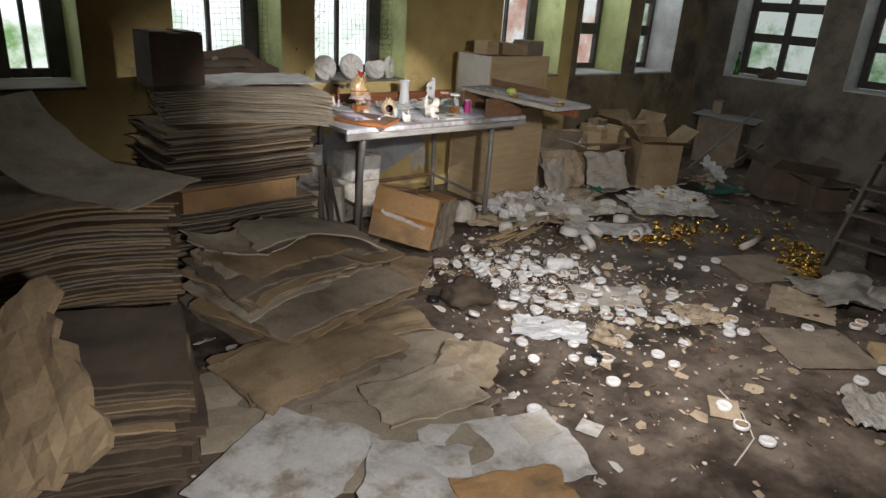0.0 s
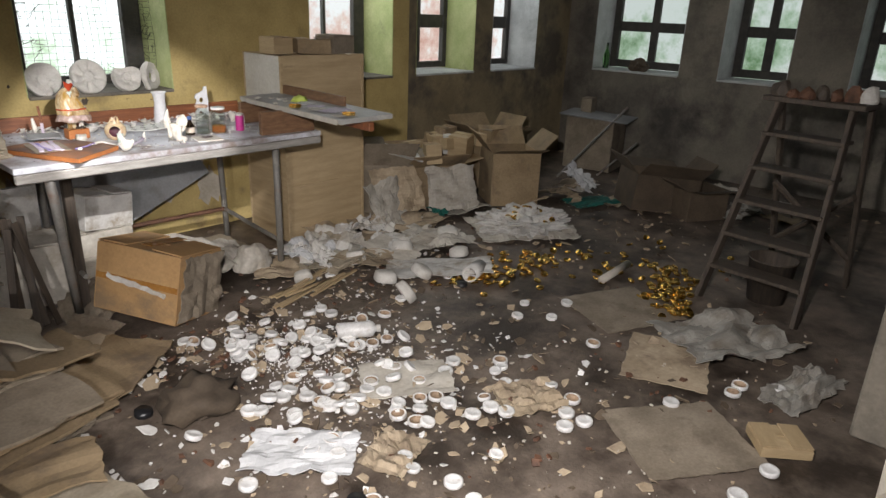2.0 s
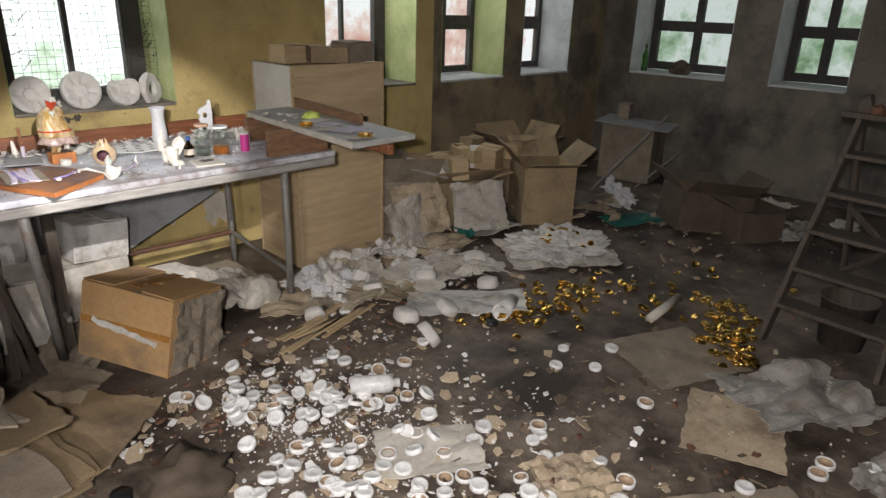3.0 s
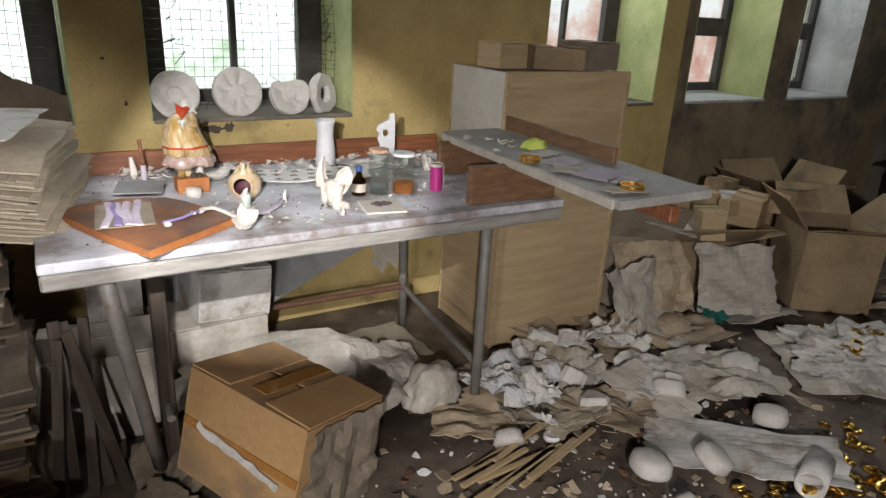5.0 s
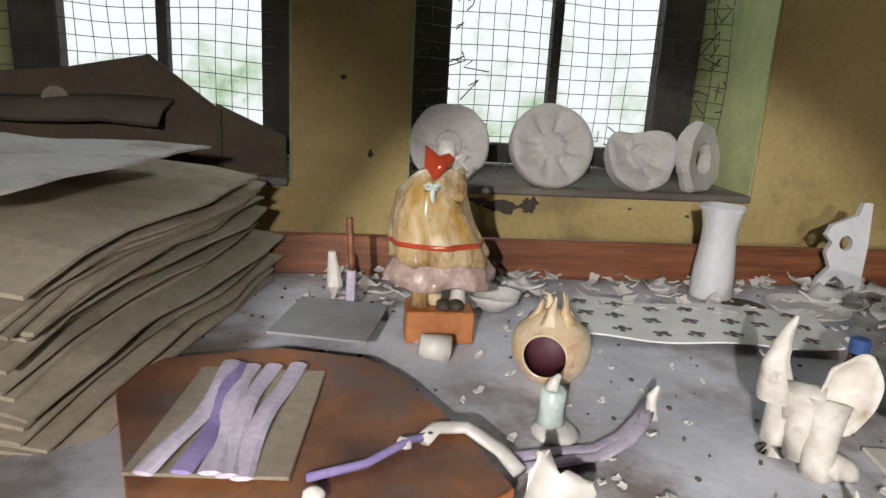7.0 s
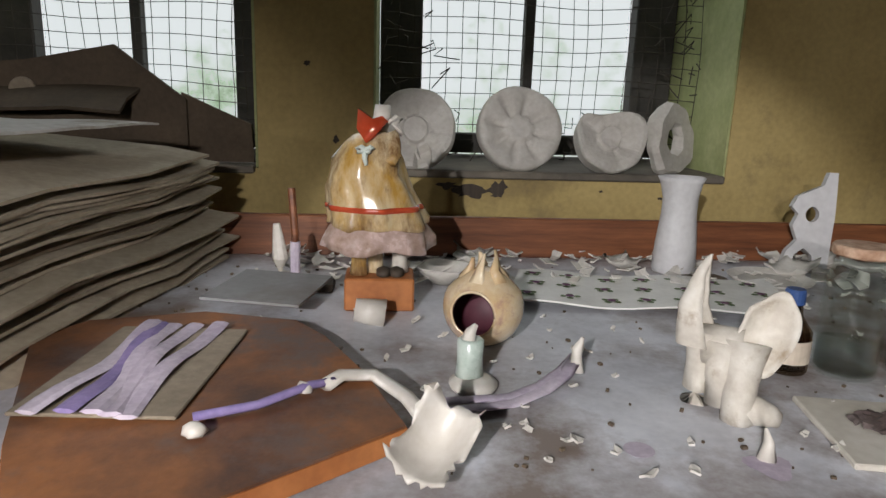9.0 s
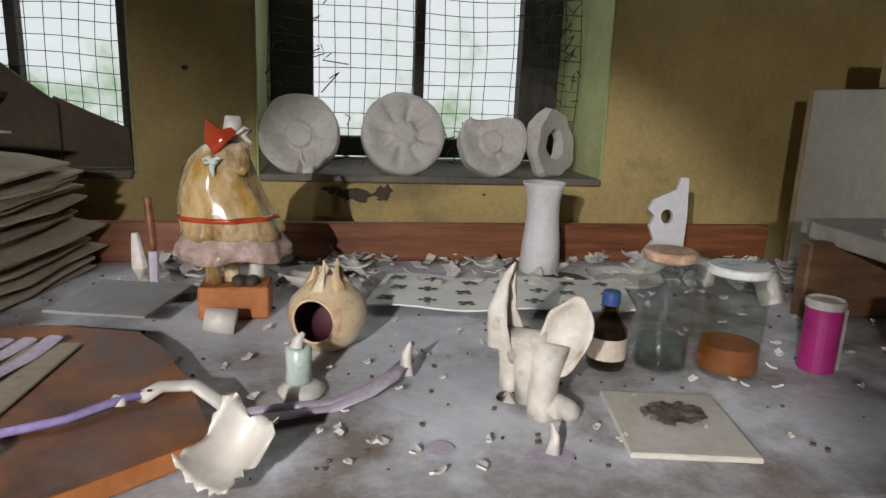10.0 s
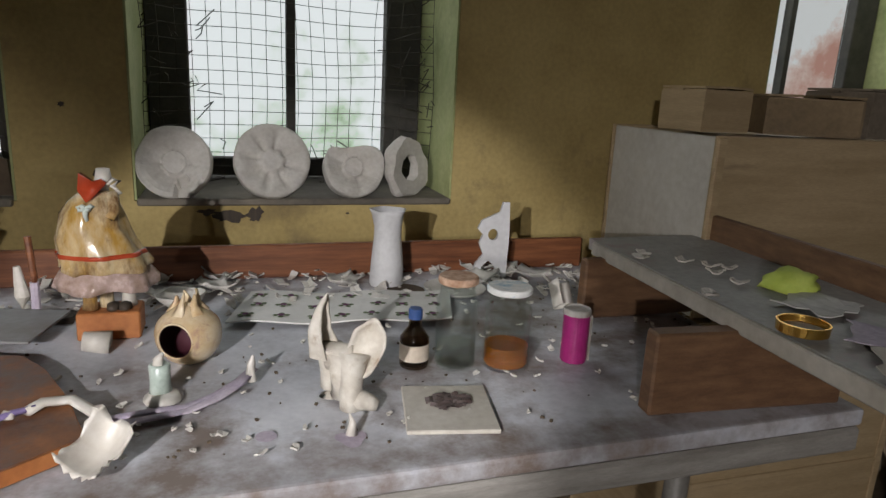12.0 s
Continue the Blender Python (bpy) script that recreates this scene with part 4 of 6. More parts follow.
def paint(build, index):
    n0 = len(fig.faces)
    build()
    fig.faces.ensure_lookup_table()
    for f in fig.faces[n0:]:
        f.material_index = index


FLAT = Matrix.Diagonal((1, 0.78, 1, 1))
paint(lambda: lathe([(0.0, 0.104), (0.06, 0.1), (0.074, 0.0935), (0.077, 0.095), (0.0735, 0.108), (0.067, 0.122), (0.058, 0.132)], 72, fig, FLAT, lambda a, i: folds(a, 0.05 if 0 < i < 5 else 0.02, 1.0)), 0)
paint(lambda: lathe([(0.056, 0.132), (0.064, 0.1255), (0.067, 0.127), (0.0665, 0.134), (0.0635, 0.15), (0.061, 0.16), (0.056, 0.18), (0.0515, 0.2), (0.046, 0.222), (0.038, 0.242), (0.028, 0.254), (0.015, 0.26), (0.0, 0.26)], 72, fig, FLAT,
                    lambda a, i: folds(a, 0.036 if i < 7 else 0.02 if i < 9 else 0.008, 0.35 * max(0, i - 5))), 1)
paint(lambda: lathe([(0.0632, 0.15), (0.0655, 0.1505), (0.0645, 0.1565), (0.0618, 0.1575)], 72, fig, FLAT, lambda a, i: folds(a, 0.036, 0)), 2)
# torn bodice front, its two points standing up
bodice = [(-0.028, 0.29), (-0.009, 0.277), (0.004, 0.281), (0.012, 0.274), (0.0, 0.25), (-0.006, 0.2445), (-0.013, 0.252), (-0.025, 0.263)]


def torn_front():
    depth = lambda x: -0.031 + 9.0 * (x + 0.006) ** 2
    fr = [fig.verts.new((x, depth(x) + 0.012 * max(0, (z - 0.255) / 0.03), z)) for x, z in bodice]
    bk = [fig.verts.new((x * 0.93, depth(x) + 0.02 + 0.006 * max(0, (z - 0.255) / 0.03), z)) for x, z in bodice]
    fig.faces.new(fr)
    fig.faces.new(bk[::-1])
    for k in range(len(fr)):
        n = (k + 1) % len(fr)
        fig.faces.new((fr[k], bk[k], bk[n], fr[n]))


paint(torn_front, 2)
paint(lambda: lathe([(0.013, 0.252), (0.0125, 0.28), (0.01, 0.296), (0.0075, 0.294), (0, 0.27)], 14, fig, Matrix.Translation((0.004, 0.006, 0))), 4)
paint(lambda: tube([(0.012, -0.014, 0.272), (0.022, -0.016, 0.281), (0.03, -0.012, 0.278), (0.02, -0.016, 0.27), (0.03, -0.014, 0.262), (0.036, -0.01, 0.256)], 0.0045, 7, fig, flat=0.6), 4)
for dx in (-0.011, 0.008):
    paint(lambda: tube([(-0.004, -0.033, 0.236), (-0.004 + dx * 0.6, -0.035, 0.2405), (-0.004 + dx, -0.034, 0.238), (-0.004 + dx * 0.7, -0.035, 0.233), (-0.004, -0.035, 0.234)], 0.0032, 6, fig), 3)
paint(lambda: tube([(-0.004, -0.034, 0.236), (-0.003, -0.037, 0.224), (0.0, -0.04, 0.215)], lambda u: 0.0045 - 0.002 * u, 6, fig), 3)
paint(lambda: tube([(0.022, -0.008, 0.255), (0.031, -0.018, 0.242), (0.034, -0.026, 0.226), (0.03, -0.033, 0.218)], lambda u: 0.0105 - 0.004 * u, 10, fig), 1)
for x, idx in ((-0.026, 1), (-0.004, 1), (0.03, 4)):
    paint(lambda: lathe([(0, 0.054), (0.013, 0.0545), (0.011, 0.066), (0.0105, 0.08), (0.013, 0.103), (0, 0.105)], 14, fig, Matrix.Translation((x, 0.008 * (x < -0.01 and -1 or 1), 0))), idx)
for x in (0.008, 0.026):
    paint(lambda: lathe([(0, 0.054), (0.0135, 0.0545), (0.012, 0.062), (0, 0.067)], 12, fig, Matrix.Translation((x, -0.009, 0)) @ Matrix.Diagonal((0.8, 1.35, 1, 1))), 5)
for v in fig.verts:
    if v.co.z > 0.085:
        rad = Vector((v.co.x, v.co.y, 0))
        if rad.length > 0.03 and v.co.z < 0.25:
            v.co += rad.normalized() * 0.006 * noise.noise(v.co * 42)
        if v.co.z < 0.14 and rad.length > 0.055:
            v.co.z += 0.004 * math.sin(4 * math.atan2(v.co.y, v.co.x) + 0.6)
        v.co.x += lean(v.co.z)
solo("headless_figurine", fig, (M_RUFFLE, M_DRESS, M_REDGLAZE, M_MINT, M_PORC, M_WOODDARK), "glazed headless lady figurine in a yellow dress on a wooden block", "figurine", pose(3.137, 3.755, TH + 0.054) @ Matrix.Diagonal((1.14, 1.14, 1.08, 1)) @ Matrix.Translation((0, 0, -0.054)), smooth=True)

solo("broken_cup", lathe([(0, 0), (0.017, 0), (0.022, 0.045), (0.02, 0.045), (0.0155, 0.004), (0, 0.004)], 20, m=pose(3.105, 3.67, TH + 0.02, 8, 98, 8)), M_PORC, "small white cup lying on its side", "cup", smooth=True)

pot = thing("bulb_pot", "glazed peach bulb-shaped pot with a maroon opening", "pot", pose(3.285, 3.6, TH))
axis = Vector((-0.42, -0.88, 0.02)).normalized()
face_to = Matrix.Translation((0, 0, 0.05)) @ axis.to_track_quat("Z", "Y").to_matrix().to_4x4()


def bulb(rad, start):
    bm = lathe([(rad * math.sin(radians(a)), rad * math.cos(radians(a))) for a in range(start, 181, 7)] + [(0, -rad)], 40, m=face_to)
    for v in bm.verts:
        if v.co.z > 0.075:
            k = 1 - 9 * (v.co.z - 0.075)
            v.co.x *= k
            v.co.y *= k
        v.co.z = max(0.001 + 0.056 - rad, v.co.z)
    return bm


part("body", bulb(0.056, 34), M_ONION, pot, smooth=True)
part("inside", bulb(0.0525, 37), M_MAROON, pot, "maroon inside", smooth=True)
part("rim", tube([face_to @ Vector((0.0305 * math.cos(a), 0.0305 * math.sin(a), 0.0452)) for a in (2 * math.pi * k / 30 for k in range(31))], 0.002, 6), M_ONION, pot, smooth=True)
for k, a in enumerate((0.3, 1.6, 2.8, 4.2, 5.3)):
    part("sepal", tube([(0.03 * math.cos(a), 0.03 * math.sin(a), 0.088), (0.019 * math.cos(a), 0.019 * math.sin(a), 0.105), (0.017 * math.cos(a + 0.3), 0.017 * math.sin(a + 0.3), 0.128 - 0.005 * (k % 3))], lambda u: 0.012 * (1 - 0.75 * u), 7, flat=0.6), M_ONION, pot, smooth=True)

boot = thing("small_boot", "pale mint porcelain boot fragment", "fragment", pose(3.25, 3.455, TH))
part("shaft", lathe([(0, 0.008), (0.017, 0.008), (0.015, 0.03), (0.016, 0.055), (0.012, 0.058), (0, 0.05)], 18), M_MINT, boot, smooth=True)
part("foot", lathe([(0, 0), (0.027, 0.001), (0.029, 0.006), (0.02, 0.012), (0, 0.014)], 20, m=Matrix.Translation((0.004, -0.008, 0)) @ Matrix.Diagonal((1, 1.15, 1, 1))), M_PORC, boot, smooth=True)
part("tip", tube([(-0.004, 0, 0.05), (0.0, 0.0, 0.066), (0.006, 0, 0.074)], lambda u: 0.01 * (1 - 0.7 * u), 7), M_PORC, boot, "white broken tip", smooth=True)

cord = [(2.975, 3.315, TH + 0.032), (3.03, 3.335, TH + 0.034), (3.075, 3.375, TH + 0.036), (3.1, 3.385, TH + 0.036)]
solo("violet_cord", tube(cord, 0.0045, 7), M_VIOLET, "violet cord lying across the hardboard", "cord", smooth=True)
solo("porcelain_bow", tube([(3.09, 3.378, TH + 0.034), (3.105, 3.4, TH + 0.036), (3.14, 3.405, TH + 0.034), (3.175, 3.38, TH + 0.02), (3.19, 3.35, TH + 0.013)], 0.01, 8, flat=0.6), M_PORC, "white porcelain ribbon fragment", "fragment", smooth=True)
for k, off in enumerate((0.0, 0.022)):
    pts = [(3.19, 3.385 - off, TH + 0.009), (3.24, 3.4 - off, TH + 0.007), (3.29, 3.405 - off * 0.7, TH + 0.007), (3.33, 3.43 - off * 0.6, TH + 0.009), (3.365, 3.465 - off * 0.5, TH + 0.013), (3.388, 3.49, TH + 0.022)]
    solo("lilac_ribbon", tube(pts, 0.0095, 6, flat=0.3), M_LILAC, "dusty lilac ribbon on the bench", "ribbon", smooth=True)
solo("porcelain_tip", tube([(3.382, 3.475, TH + 0.008), (3.385, 3.478, TH + 0.035), (3.388, 3.472, TH + 0.052)], lambda u: 0.012 * (1 - 0.8 * u), 8), M_PORC, "small white porcelain tip", "fragment", smooth=True)
dish = bmesh.new()
sheet(0.056, 0.078, 0.004, 14, 14, lambda u, v: 0.024 * (u * u + v * v * 0.7), dish, pose(3.196, 3.272, TH + 0.018, 30, 18, -28), ragged=0.005)
solo("broken_dish", dish, M_PORC, "curved white shard of a broken dish", "fragment", smooth=True)
solo("porcelain_chip", lump(0.009, 0.007, 0.008, 4, 2), M_PORC, "small white porcelain chip", "fragment", pose(3.07, 3.372, TH + 0.03), smooth=True)
solo("porcelain_chip", lump(0.011, 0.008, 0.01, 6, 2), M_PORC, "small white porcelain chip", "fragment", pose(2.985, 3.285, TH + 0.03), smooth=True)

def boots():
    """Two small boots side by side, one with a tall hollow splinter, one flaring into an open lobe."""
    bm = bmesh.new()
    # the further boot, its foot hidden behind
    tube([(-0.02, 0.022, 0.004), (-0.02, 0.022, 0.02), (-0.02, 0.019, 0.045), (-0.021, 0.016, 0.07), (-0.022, 0.014, 0.092)], lambda u: 0.0165 + 0.005 * u - 0.003 * math.sin(math.pi * u), 20, bm)
    # the nearer boot with its toe
    tube([(0.044, -0.036, 0.008), (0.034, -0.034, 0.012), (0.022, -0.03, 0.0155), (0.008, -0.026, 0.018)], lambda u: (0.0085, 0.0125, 0.0155, 0.0165)[min(3, int(u * 3 + 0.5))], 20, bm)
    tube([(0.004, -0.026, 0.002), (0.004, -0.025, 0.02), (0.005, -0.02, 0.042), (0.008, -0.015, 0.062), (0.012, -0.01, 0.085)], lambda u: 0.0175 - 0.0035 * math.sin(math.pi * u) + 0.008 * u, 22, bm)
    tube([(-0.007, -0.003, 0.012), (-0.007, -0.003, 0.045), (-0.005, -0.001, 0.084)], lambda u: 0.015 + 0.007 * u, 18, bm)
    # cuff between the two
    tube([(-0.02, 0.014, 0.074), (-0.006, 0.003, 0.076), (0.01, -0.008, 0.076)], 0.0225, 18, bm)
    # tall splinter: a hollow half shell drawn up to a point
    rows = []
    for i in range(15):
        w = i / 14
        z, wide = 0.076 + 0.1 * w, 0.026 * (1 - w) ** 0.7 + 0.003
        cx, cy = -0.024 - 0.004 * w - 0.009 * math.sin(math.pi * w), 0.013 - 0.004 * w
        rows.append([(cx + rad * math.cos(a), cy + rad * 0.8 * math.sin(a), z) for rad in (wide, wide - 0.0032) for a in (radians(35 + 225 * k / 12) for k in range(13))])
    vs = [[bm.verts.new(p) for p in row] for row in rows]
    for a, b in zip(vs, vs[1:]):
        for k in range(12):
            bm.faces.new((a[k], a[k + 1], b[k + 1], b[k]))
            bm.faces.new((a[13 + k], b[13 + k], b[14 + k], a[14 + k]))
        for k in (0, 12):
            bm.faces.new((a[k], b[k], b[13 + k], a[13 + k]))
    # open lobe: a broad shallow scoop that leans out
    lobe = Matrix.Translation((0.031, -0.012, 0.094)) @ Vector((-0.4, -0.88, 0.2)).to_track_quat("Z", "Y").to_matrix().to_4x4() @ pose(0, 0, 0, 0, 0, -12) @ Matrix.Diagonal((0.72, 1.4, 1.2, 1))
    lathe([(0, -0.012), (0.02, -0.01), (0.032, -0.002), (0.037, 0.009), (0.0355, 0.0115), (0.029, 0.003), (0.017, -0.003), (0, -0.005)], 40, bm, lobe, lambda a, i: 1 + 0.08 * math.sin(2 * a + 0.9) + 0.035 * math.sin(5 * a))
    for v in bm.verts:
        v.co += 0.0028 * Vector((noise.noise(v.co * 55), noise.noise(v.co * 55 + Vector((9, 0, 0))), 0))
    return bm


solo("boot_figure", boots(), M_BISQUE, "broken cream porcelain figure of a pair of boots", "figurine", pose(3.522, 3.382, TH), smooth=True)

flo = thing("floral_sheet", "creased paper sheet printed with purple flowers", "paper", pose(0, 0, 0))
def wav(u, v):
    return 0.006 + 0.008 * math.sin(3.0 * u + 0.8) ** 2 + 0.012 * max(0, u - 0.2) ** 2
FM = pose(3.6, 3.81, TH, 0, 0, -8)
part("sheet", sheet(0.46, 0.2, 0.003, 16, 6, wav, m=FM, skew=0.15), M_FLORAL, flo, smooth=False)
rng = random.Random(8)
for i in range(7):
    for j in range(3):
        u, v = -0.85 + 0.28 * i + rng.uniform(-0.03, 0.03), -0.66 + 0.64 * j
        c = FM @ Vector((u * 0.23 + 0.15 * v * 0.1, v * 0.1, wav(u, v) + 0.0045))
        bm = bmesh.new()
        for a in range(4):
            t = a * math.pi / 2 + 0.4 + i
            bmesh.ops.create_circle(bm, cap_ends=True, segments=7, radius=0.0062, matrix=Matrix.Translation(c + Vector((0.012 * math.cos(t), 0.009 * math.sin(t), 0))))
        p = part("printed_leaf", bm, M_LEAF, flo)
        bm = bmesh.new()
        bmesh.ops.create_circle(bm, cap_ends=True, segments=9, radius=0.0075, matrix=Matrix.Translation(c + Vector((0, 0, 0.0012))))
        part("printed_flower", bm, M_FLOWER, flo)


def jar(name, r, h, x, y, level, liquid, lid, label, lidlabel):
    ob = thing(name, label, "jar", pose(x, y, TH))
    g = lathe([(0, 0.001), (r * 0.92, 0.001), (r, 0.006), (r, h * 0.74), (r * 0.84, h * 0.84), (r * 0.84, h * 0.93), (r * 0.79, h * 0.93), (r * 0.79, h * 0.84), (r * 0.94, h * 0.73), (r * 0.94, 0.009), (r * 0.86, 0.005), (0, 0.005)], 36)
    part("glass", g, M_GLASS, ob, smooth=True)
    part("liquid", lathe([(0, 0.0056), (r * 0.85, 0.0056), (r * 0.93, 0.0098), (r * 0.93, level), (0, level)], 32), liquid, ob, smooth=False)
    part("lid", lathe([(0, h * 0.92), (r * 0.9, h * 0.92), (r * 0.96, h * 0.935), (r * 0.96, h * 0.985), (r * 0.9, h), (0, h)], 32, wobble=lambda a, i: 1 + 0.012 * noise.noise(Vector((a * 2, i, r * 99)))), lid, ob, lidlabel)
    return ob


jar("storage_jar", 0.0375, 0.168, 3.739, 3.488, 0.042, M_WATER, M_CORK, "glass jar with clear liquid and a cork-brown lid", "speckled cork lid")
jar("storage_jar", 0.0425, 0.152, 3.829, 3.466, 0.043, M_AMBER, M_LIDW, "wide glass jar a quarter full of amber liquid", "white lid with blue smears")
bot = thing("small_bottle", "small smoky glass bottle with a blue cap", "bottle", pose(3.665, 3.497, TH))
part("glass", lathe([(0, 0.001), (0.024, 0.001), (0.026, 0.005), (0.026, 0.055), (0.012, 0.075), (0.0105, 0.092), (0.008, 0.092), (0.009, 0.075), (0.0235, 0.054), (0.0235, 0.006), (0, 0.004)], 28), M_BROWNGLASS, bot, smooth=True)
part("cap", lathe([(0, 0.09), (0.0125, 0.09), (0.0125, 0.106), (0.011, 0.109), (0, 0.109)], 20), M_BLUE, bot, "dusty blue cap")
part("label", lathe([(0.0263, 0.016), (0.0266, 0.016), (0.0266, 0.046), (0.0263, 0.046)], 28), M_LABEL, bot, "worn paper label")
can = thing("pink_can", "dusty magenta paper can with a pale lid", "can", pose(3.967, 3.462, TH))
part("body", lathe([(0, 0.001), (0.0235, 0.001), (0.0245, 0.003), (0.0245, 0.092), (0, 0.092)], 28), M_PINK, can)
part("lid", lathe([(0, 0.0925), (0.026, 0.0925), (0.026, 0.101), (0.024, 0.104), (0.022, 0.101), (0, 0.101)], 28), M_WHITEBOX, can, "pale lid")
part("label_strip", box(0.0015, 0.02, 0.088, (0.0243, -0.005, 0.003)), M_WHITEBOX, can, "pale label strip")

wob = lambda a, i: 1 + (0.05 * math.sin(5 * a) if i in (6, 7, 8) else 0)
solo("white_vase", lathe([(0, 0.0), (0.041, 0.0), (0.043, 0.006), (0.04, 0.06), (0.034, 0.12), (0.034, 0.15), (0.04, 0.182), (0.045, 0.192), (0.041, 0.192), (0.031, 0.15), (0.031, 0.12), (0.036, 0.02), (0, 0.012)], 36, wobble=wob), M_VASE, "tall white unglazed vase with a fluted rim", "vase", pose(3.73, 3.995, TH), smooth=True)
solo("vase_base_dish", lathe([(0, 0), (0.046, 0.0), (0.05, 0.004), (0, 0.005)], 24), M_CARDDARK, "dark round pad beside the vase", "pad", pose(3.76, 3.93, TH))
bm = bmesh.new()
outl = [(-0.045, 0), (-0.03, 0), (-0.022, 0.03), (-0.008, 0.042), (0.006, 0.03), (0.012, 0), (0.032, 0), (0.036, 0.1), (0.034, 0.172), (0.02, 0.172), (0.014, 0.15), (-0.026, 0.13), (-0.034, 0.112), (-0.022, 0.1), (-0.03, 0.08), (-0.02, 0.055), (-0.036, 0.035)]
hole = [(0.0 + 0.011 * math.cos(a), 0.1 + 0.013 * math.sin(a)) for a in (2 * math.pi * k / 14 for k in range(14))]
for y in (-0.008, 0.008):
    ed = []
    for loop in (outl, hole):
        vs = [bm.verts.new((x, y, z)) for x, z in loop]
        ed += [bm.edges.new((vs[k], vs[(k + 1) % len(vs)])) for k in range(len(vs))]
    bmesh.ops.triangle_fill(bm, use_beauty=True, edges=ed)
bm.verts.ensure_lookup_table()
n = len(outl) + len(hole)
for base, cnt in ((0, len(outl)), (len(outl), len(hole))):
    for k in range(cnt):
        a, b = base + k, base + (k + 1) % cnt
        bm.faces.new((bm.verts[a], bm.verts[b], bm.verts[n + b], bm.verts[n + a]))
solo("pierced_slab", bm, M_VASE, "broken white bisque piece with a hole", "fragment", pose(4.015, 4.0, TH, -6, 0, -14) @ Matrix.Scale(1.2, 4))
tile = thing("paint_tile", "cream tile smeared with dried dark paint", "tile", pose(3.672, 3.32, TH + 0.001, 0, 0, -11))
part("tile", box(0.138, 0.148, 0.007, (0, 0, 0), 0.0015), M_TILE, tile)
bm = bmesh.new()
sheet(0.085, 0.06, 0.0015, 14, 12, rough_h(0.008, 3.0, 5), bm)
bmesh.ops.delete(bm, geom=[v for v in bm.verts if (v.co.x / 0.042) ** 2 + (v.co.y / 0.03) ** 2 > 1.0 + 0.25 * noise.noise(v.co * 60)], context="VERTS")
part("paint", bm, M_INK, tile, "crusted dark paint", m=pose(0.002, 0.012, 0.0085))
solo("paint_spot", lathe([(0, 0), (0.02, 0), (0.021, 0.0008), (0, 0.001)], 18, wobble=lambda a, i: 1 + 0.2 * math.sin(3 * a)), M_LILAC, "mauve ring of dried paint", "stain", pose(3.512, 3.268, TH + 0.0015), kind="stuff")
solo("paint_spot", lathe([(0, 0), (0.014, 0), (0.015, 0.0008), (0, 0.001)], 18), M_LILAC, "mauve spot of dried paint", "stain", pose(3.398, 3.3, TH + 0.0015), kind="stuff")
solo("porcelain_tip", tube([(3.514, 3.278, TH + 0.003), (3.515, 3.28, TH + 0.02), (3.511, 3.282, TH + 0.034)], lambda u: 0.009 * (1 - 0.85 * u), 8), M_PORC, "small white porcelain tip", "fragment", smooth=True)
stick = thing("stick_tool", "dark stick standing in a small wooden foot", "stick", pose(2.996, 3.835, TH))
part("stick", tube([(0, 0, 0.012), (0.001, 0, 0.095), (-0.004, 0.002, 0.175)], 0.0065, 8), M_WOODRED, stick)
part("grip", tube([(0.0, 0.0, 0.03), (0.001, 0.0, 0.085)], 0.0085, 8), M_LILAC, stick, "faded pink wrapping")
part("foot", box(0.09, 0.05, 0.014, (0.02, 0.01, 0), 0.002), M_WOODDARK, stick)
solo("candle_stub", tube([(2.966, 3.86, TH), (2.968, 3.86, TH + 0.05), (2.962, 3.862, TH + 0.11)], lambda u: 0.015 - 0.006 * u + 0.003 * math.sin(17 * u), 9), M_PORC, "rough whitish candle stub", "candle")
solo("grey_board", sheet(0.15, 0.165, 0.004, 4, 4, lambda u, v: 0.008 + 0.003 * u, m=pose(2.97, 3.745, TH + 0.022, 0, 3, -12)), M_GREYBOARD, "small grey board lying askew", "board")
solo("flat_plate", lathe([(0, 0.003), (0.06, 0.004), (0.075, 0.012), (0.077, 0.016), (0.072, 0.014), (0.058, 0.008), (0, 0.007)], 32), M_CLAY, "flat grey bisque plate", "plate", pose(3.88, 3.9, TH))
solo("broken_bowl", lathe([(0, 0.002), (0.02, 0.002), (0.045, 0.022), (0.05, 0.034), (0.046, 0.034), (0.04, 0.022), (0.018, 0.007), (0, 0.007)], 26, wobble=lambda a, i: 1 + 0.1 * (i in (3, 4)) * math.sin(4 * a)), M_CLAY, "broken grey bisque bowl on the bench", "bowl", pose(3.255, 3.885, TH), smooth=True)
bm = sheet(0.05, 0.06, 0.004, 8, 8, lambda u, v: 0.035 * u * u, m=pose(4.055, 3.73, TH + 0.035, 60, 20, 30))
solo("white_shell", bm, M_PORC, "white curved porcelain shell", "fragment", smooth=True)
# fine breakage over the bench
rng = random.Random(31)
bm = bmesh.new()
for k in range(420):
    back = rng.random() < 0.62
    x = rng.uniform(2.9, 4.35)
    y = rng.uniform(3.84, 4.2) if back else rng.uniform(3.25, 4.0)
    s = rng.uniform(0.004, 0.02 if back else 0.007)
    mm = Matrix.Translation((x, y, TH + 0.004 + (rng.uniform(0, 0.012) if back else 0))) @ Euler((rng.uniform(-0.5, 0.5), rng.uniform(-0.5, 0.5), rng.uniform(0, 6))).to_matrix().to_4x4()
    sheet(s * 2, s * rng.uniform(0.8, 1.6), 0.0025, 2, 2, lambda u, v: 0.3 * s * u * u, bm, mm, ragged=s * 0.4, rng=rng)
solo("porcelain_chips", bm, M_CLAY, "many small grey-white porcelain chips strewn on the bench", "rubble", kind="stuff")
bm = bmesh.new()
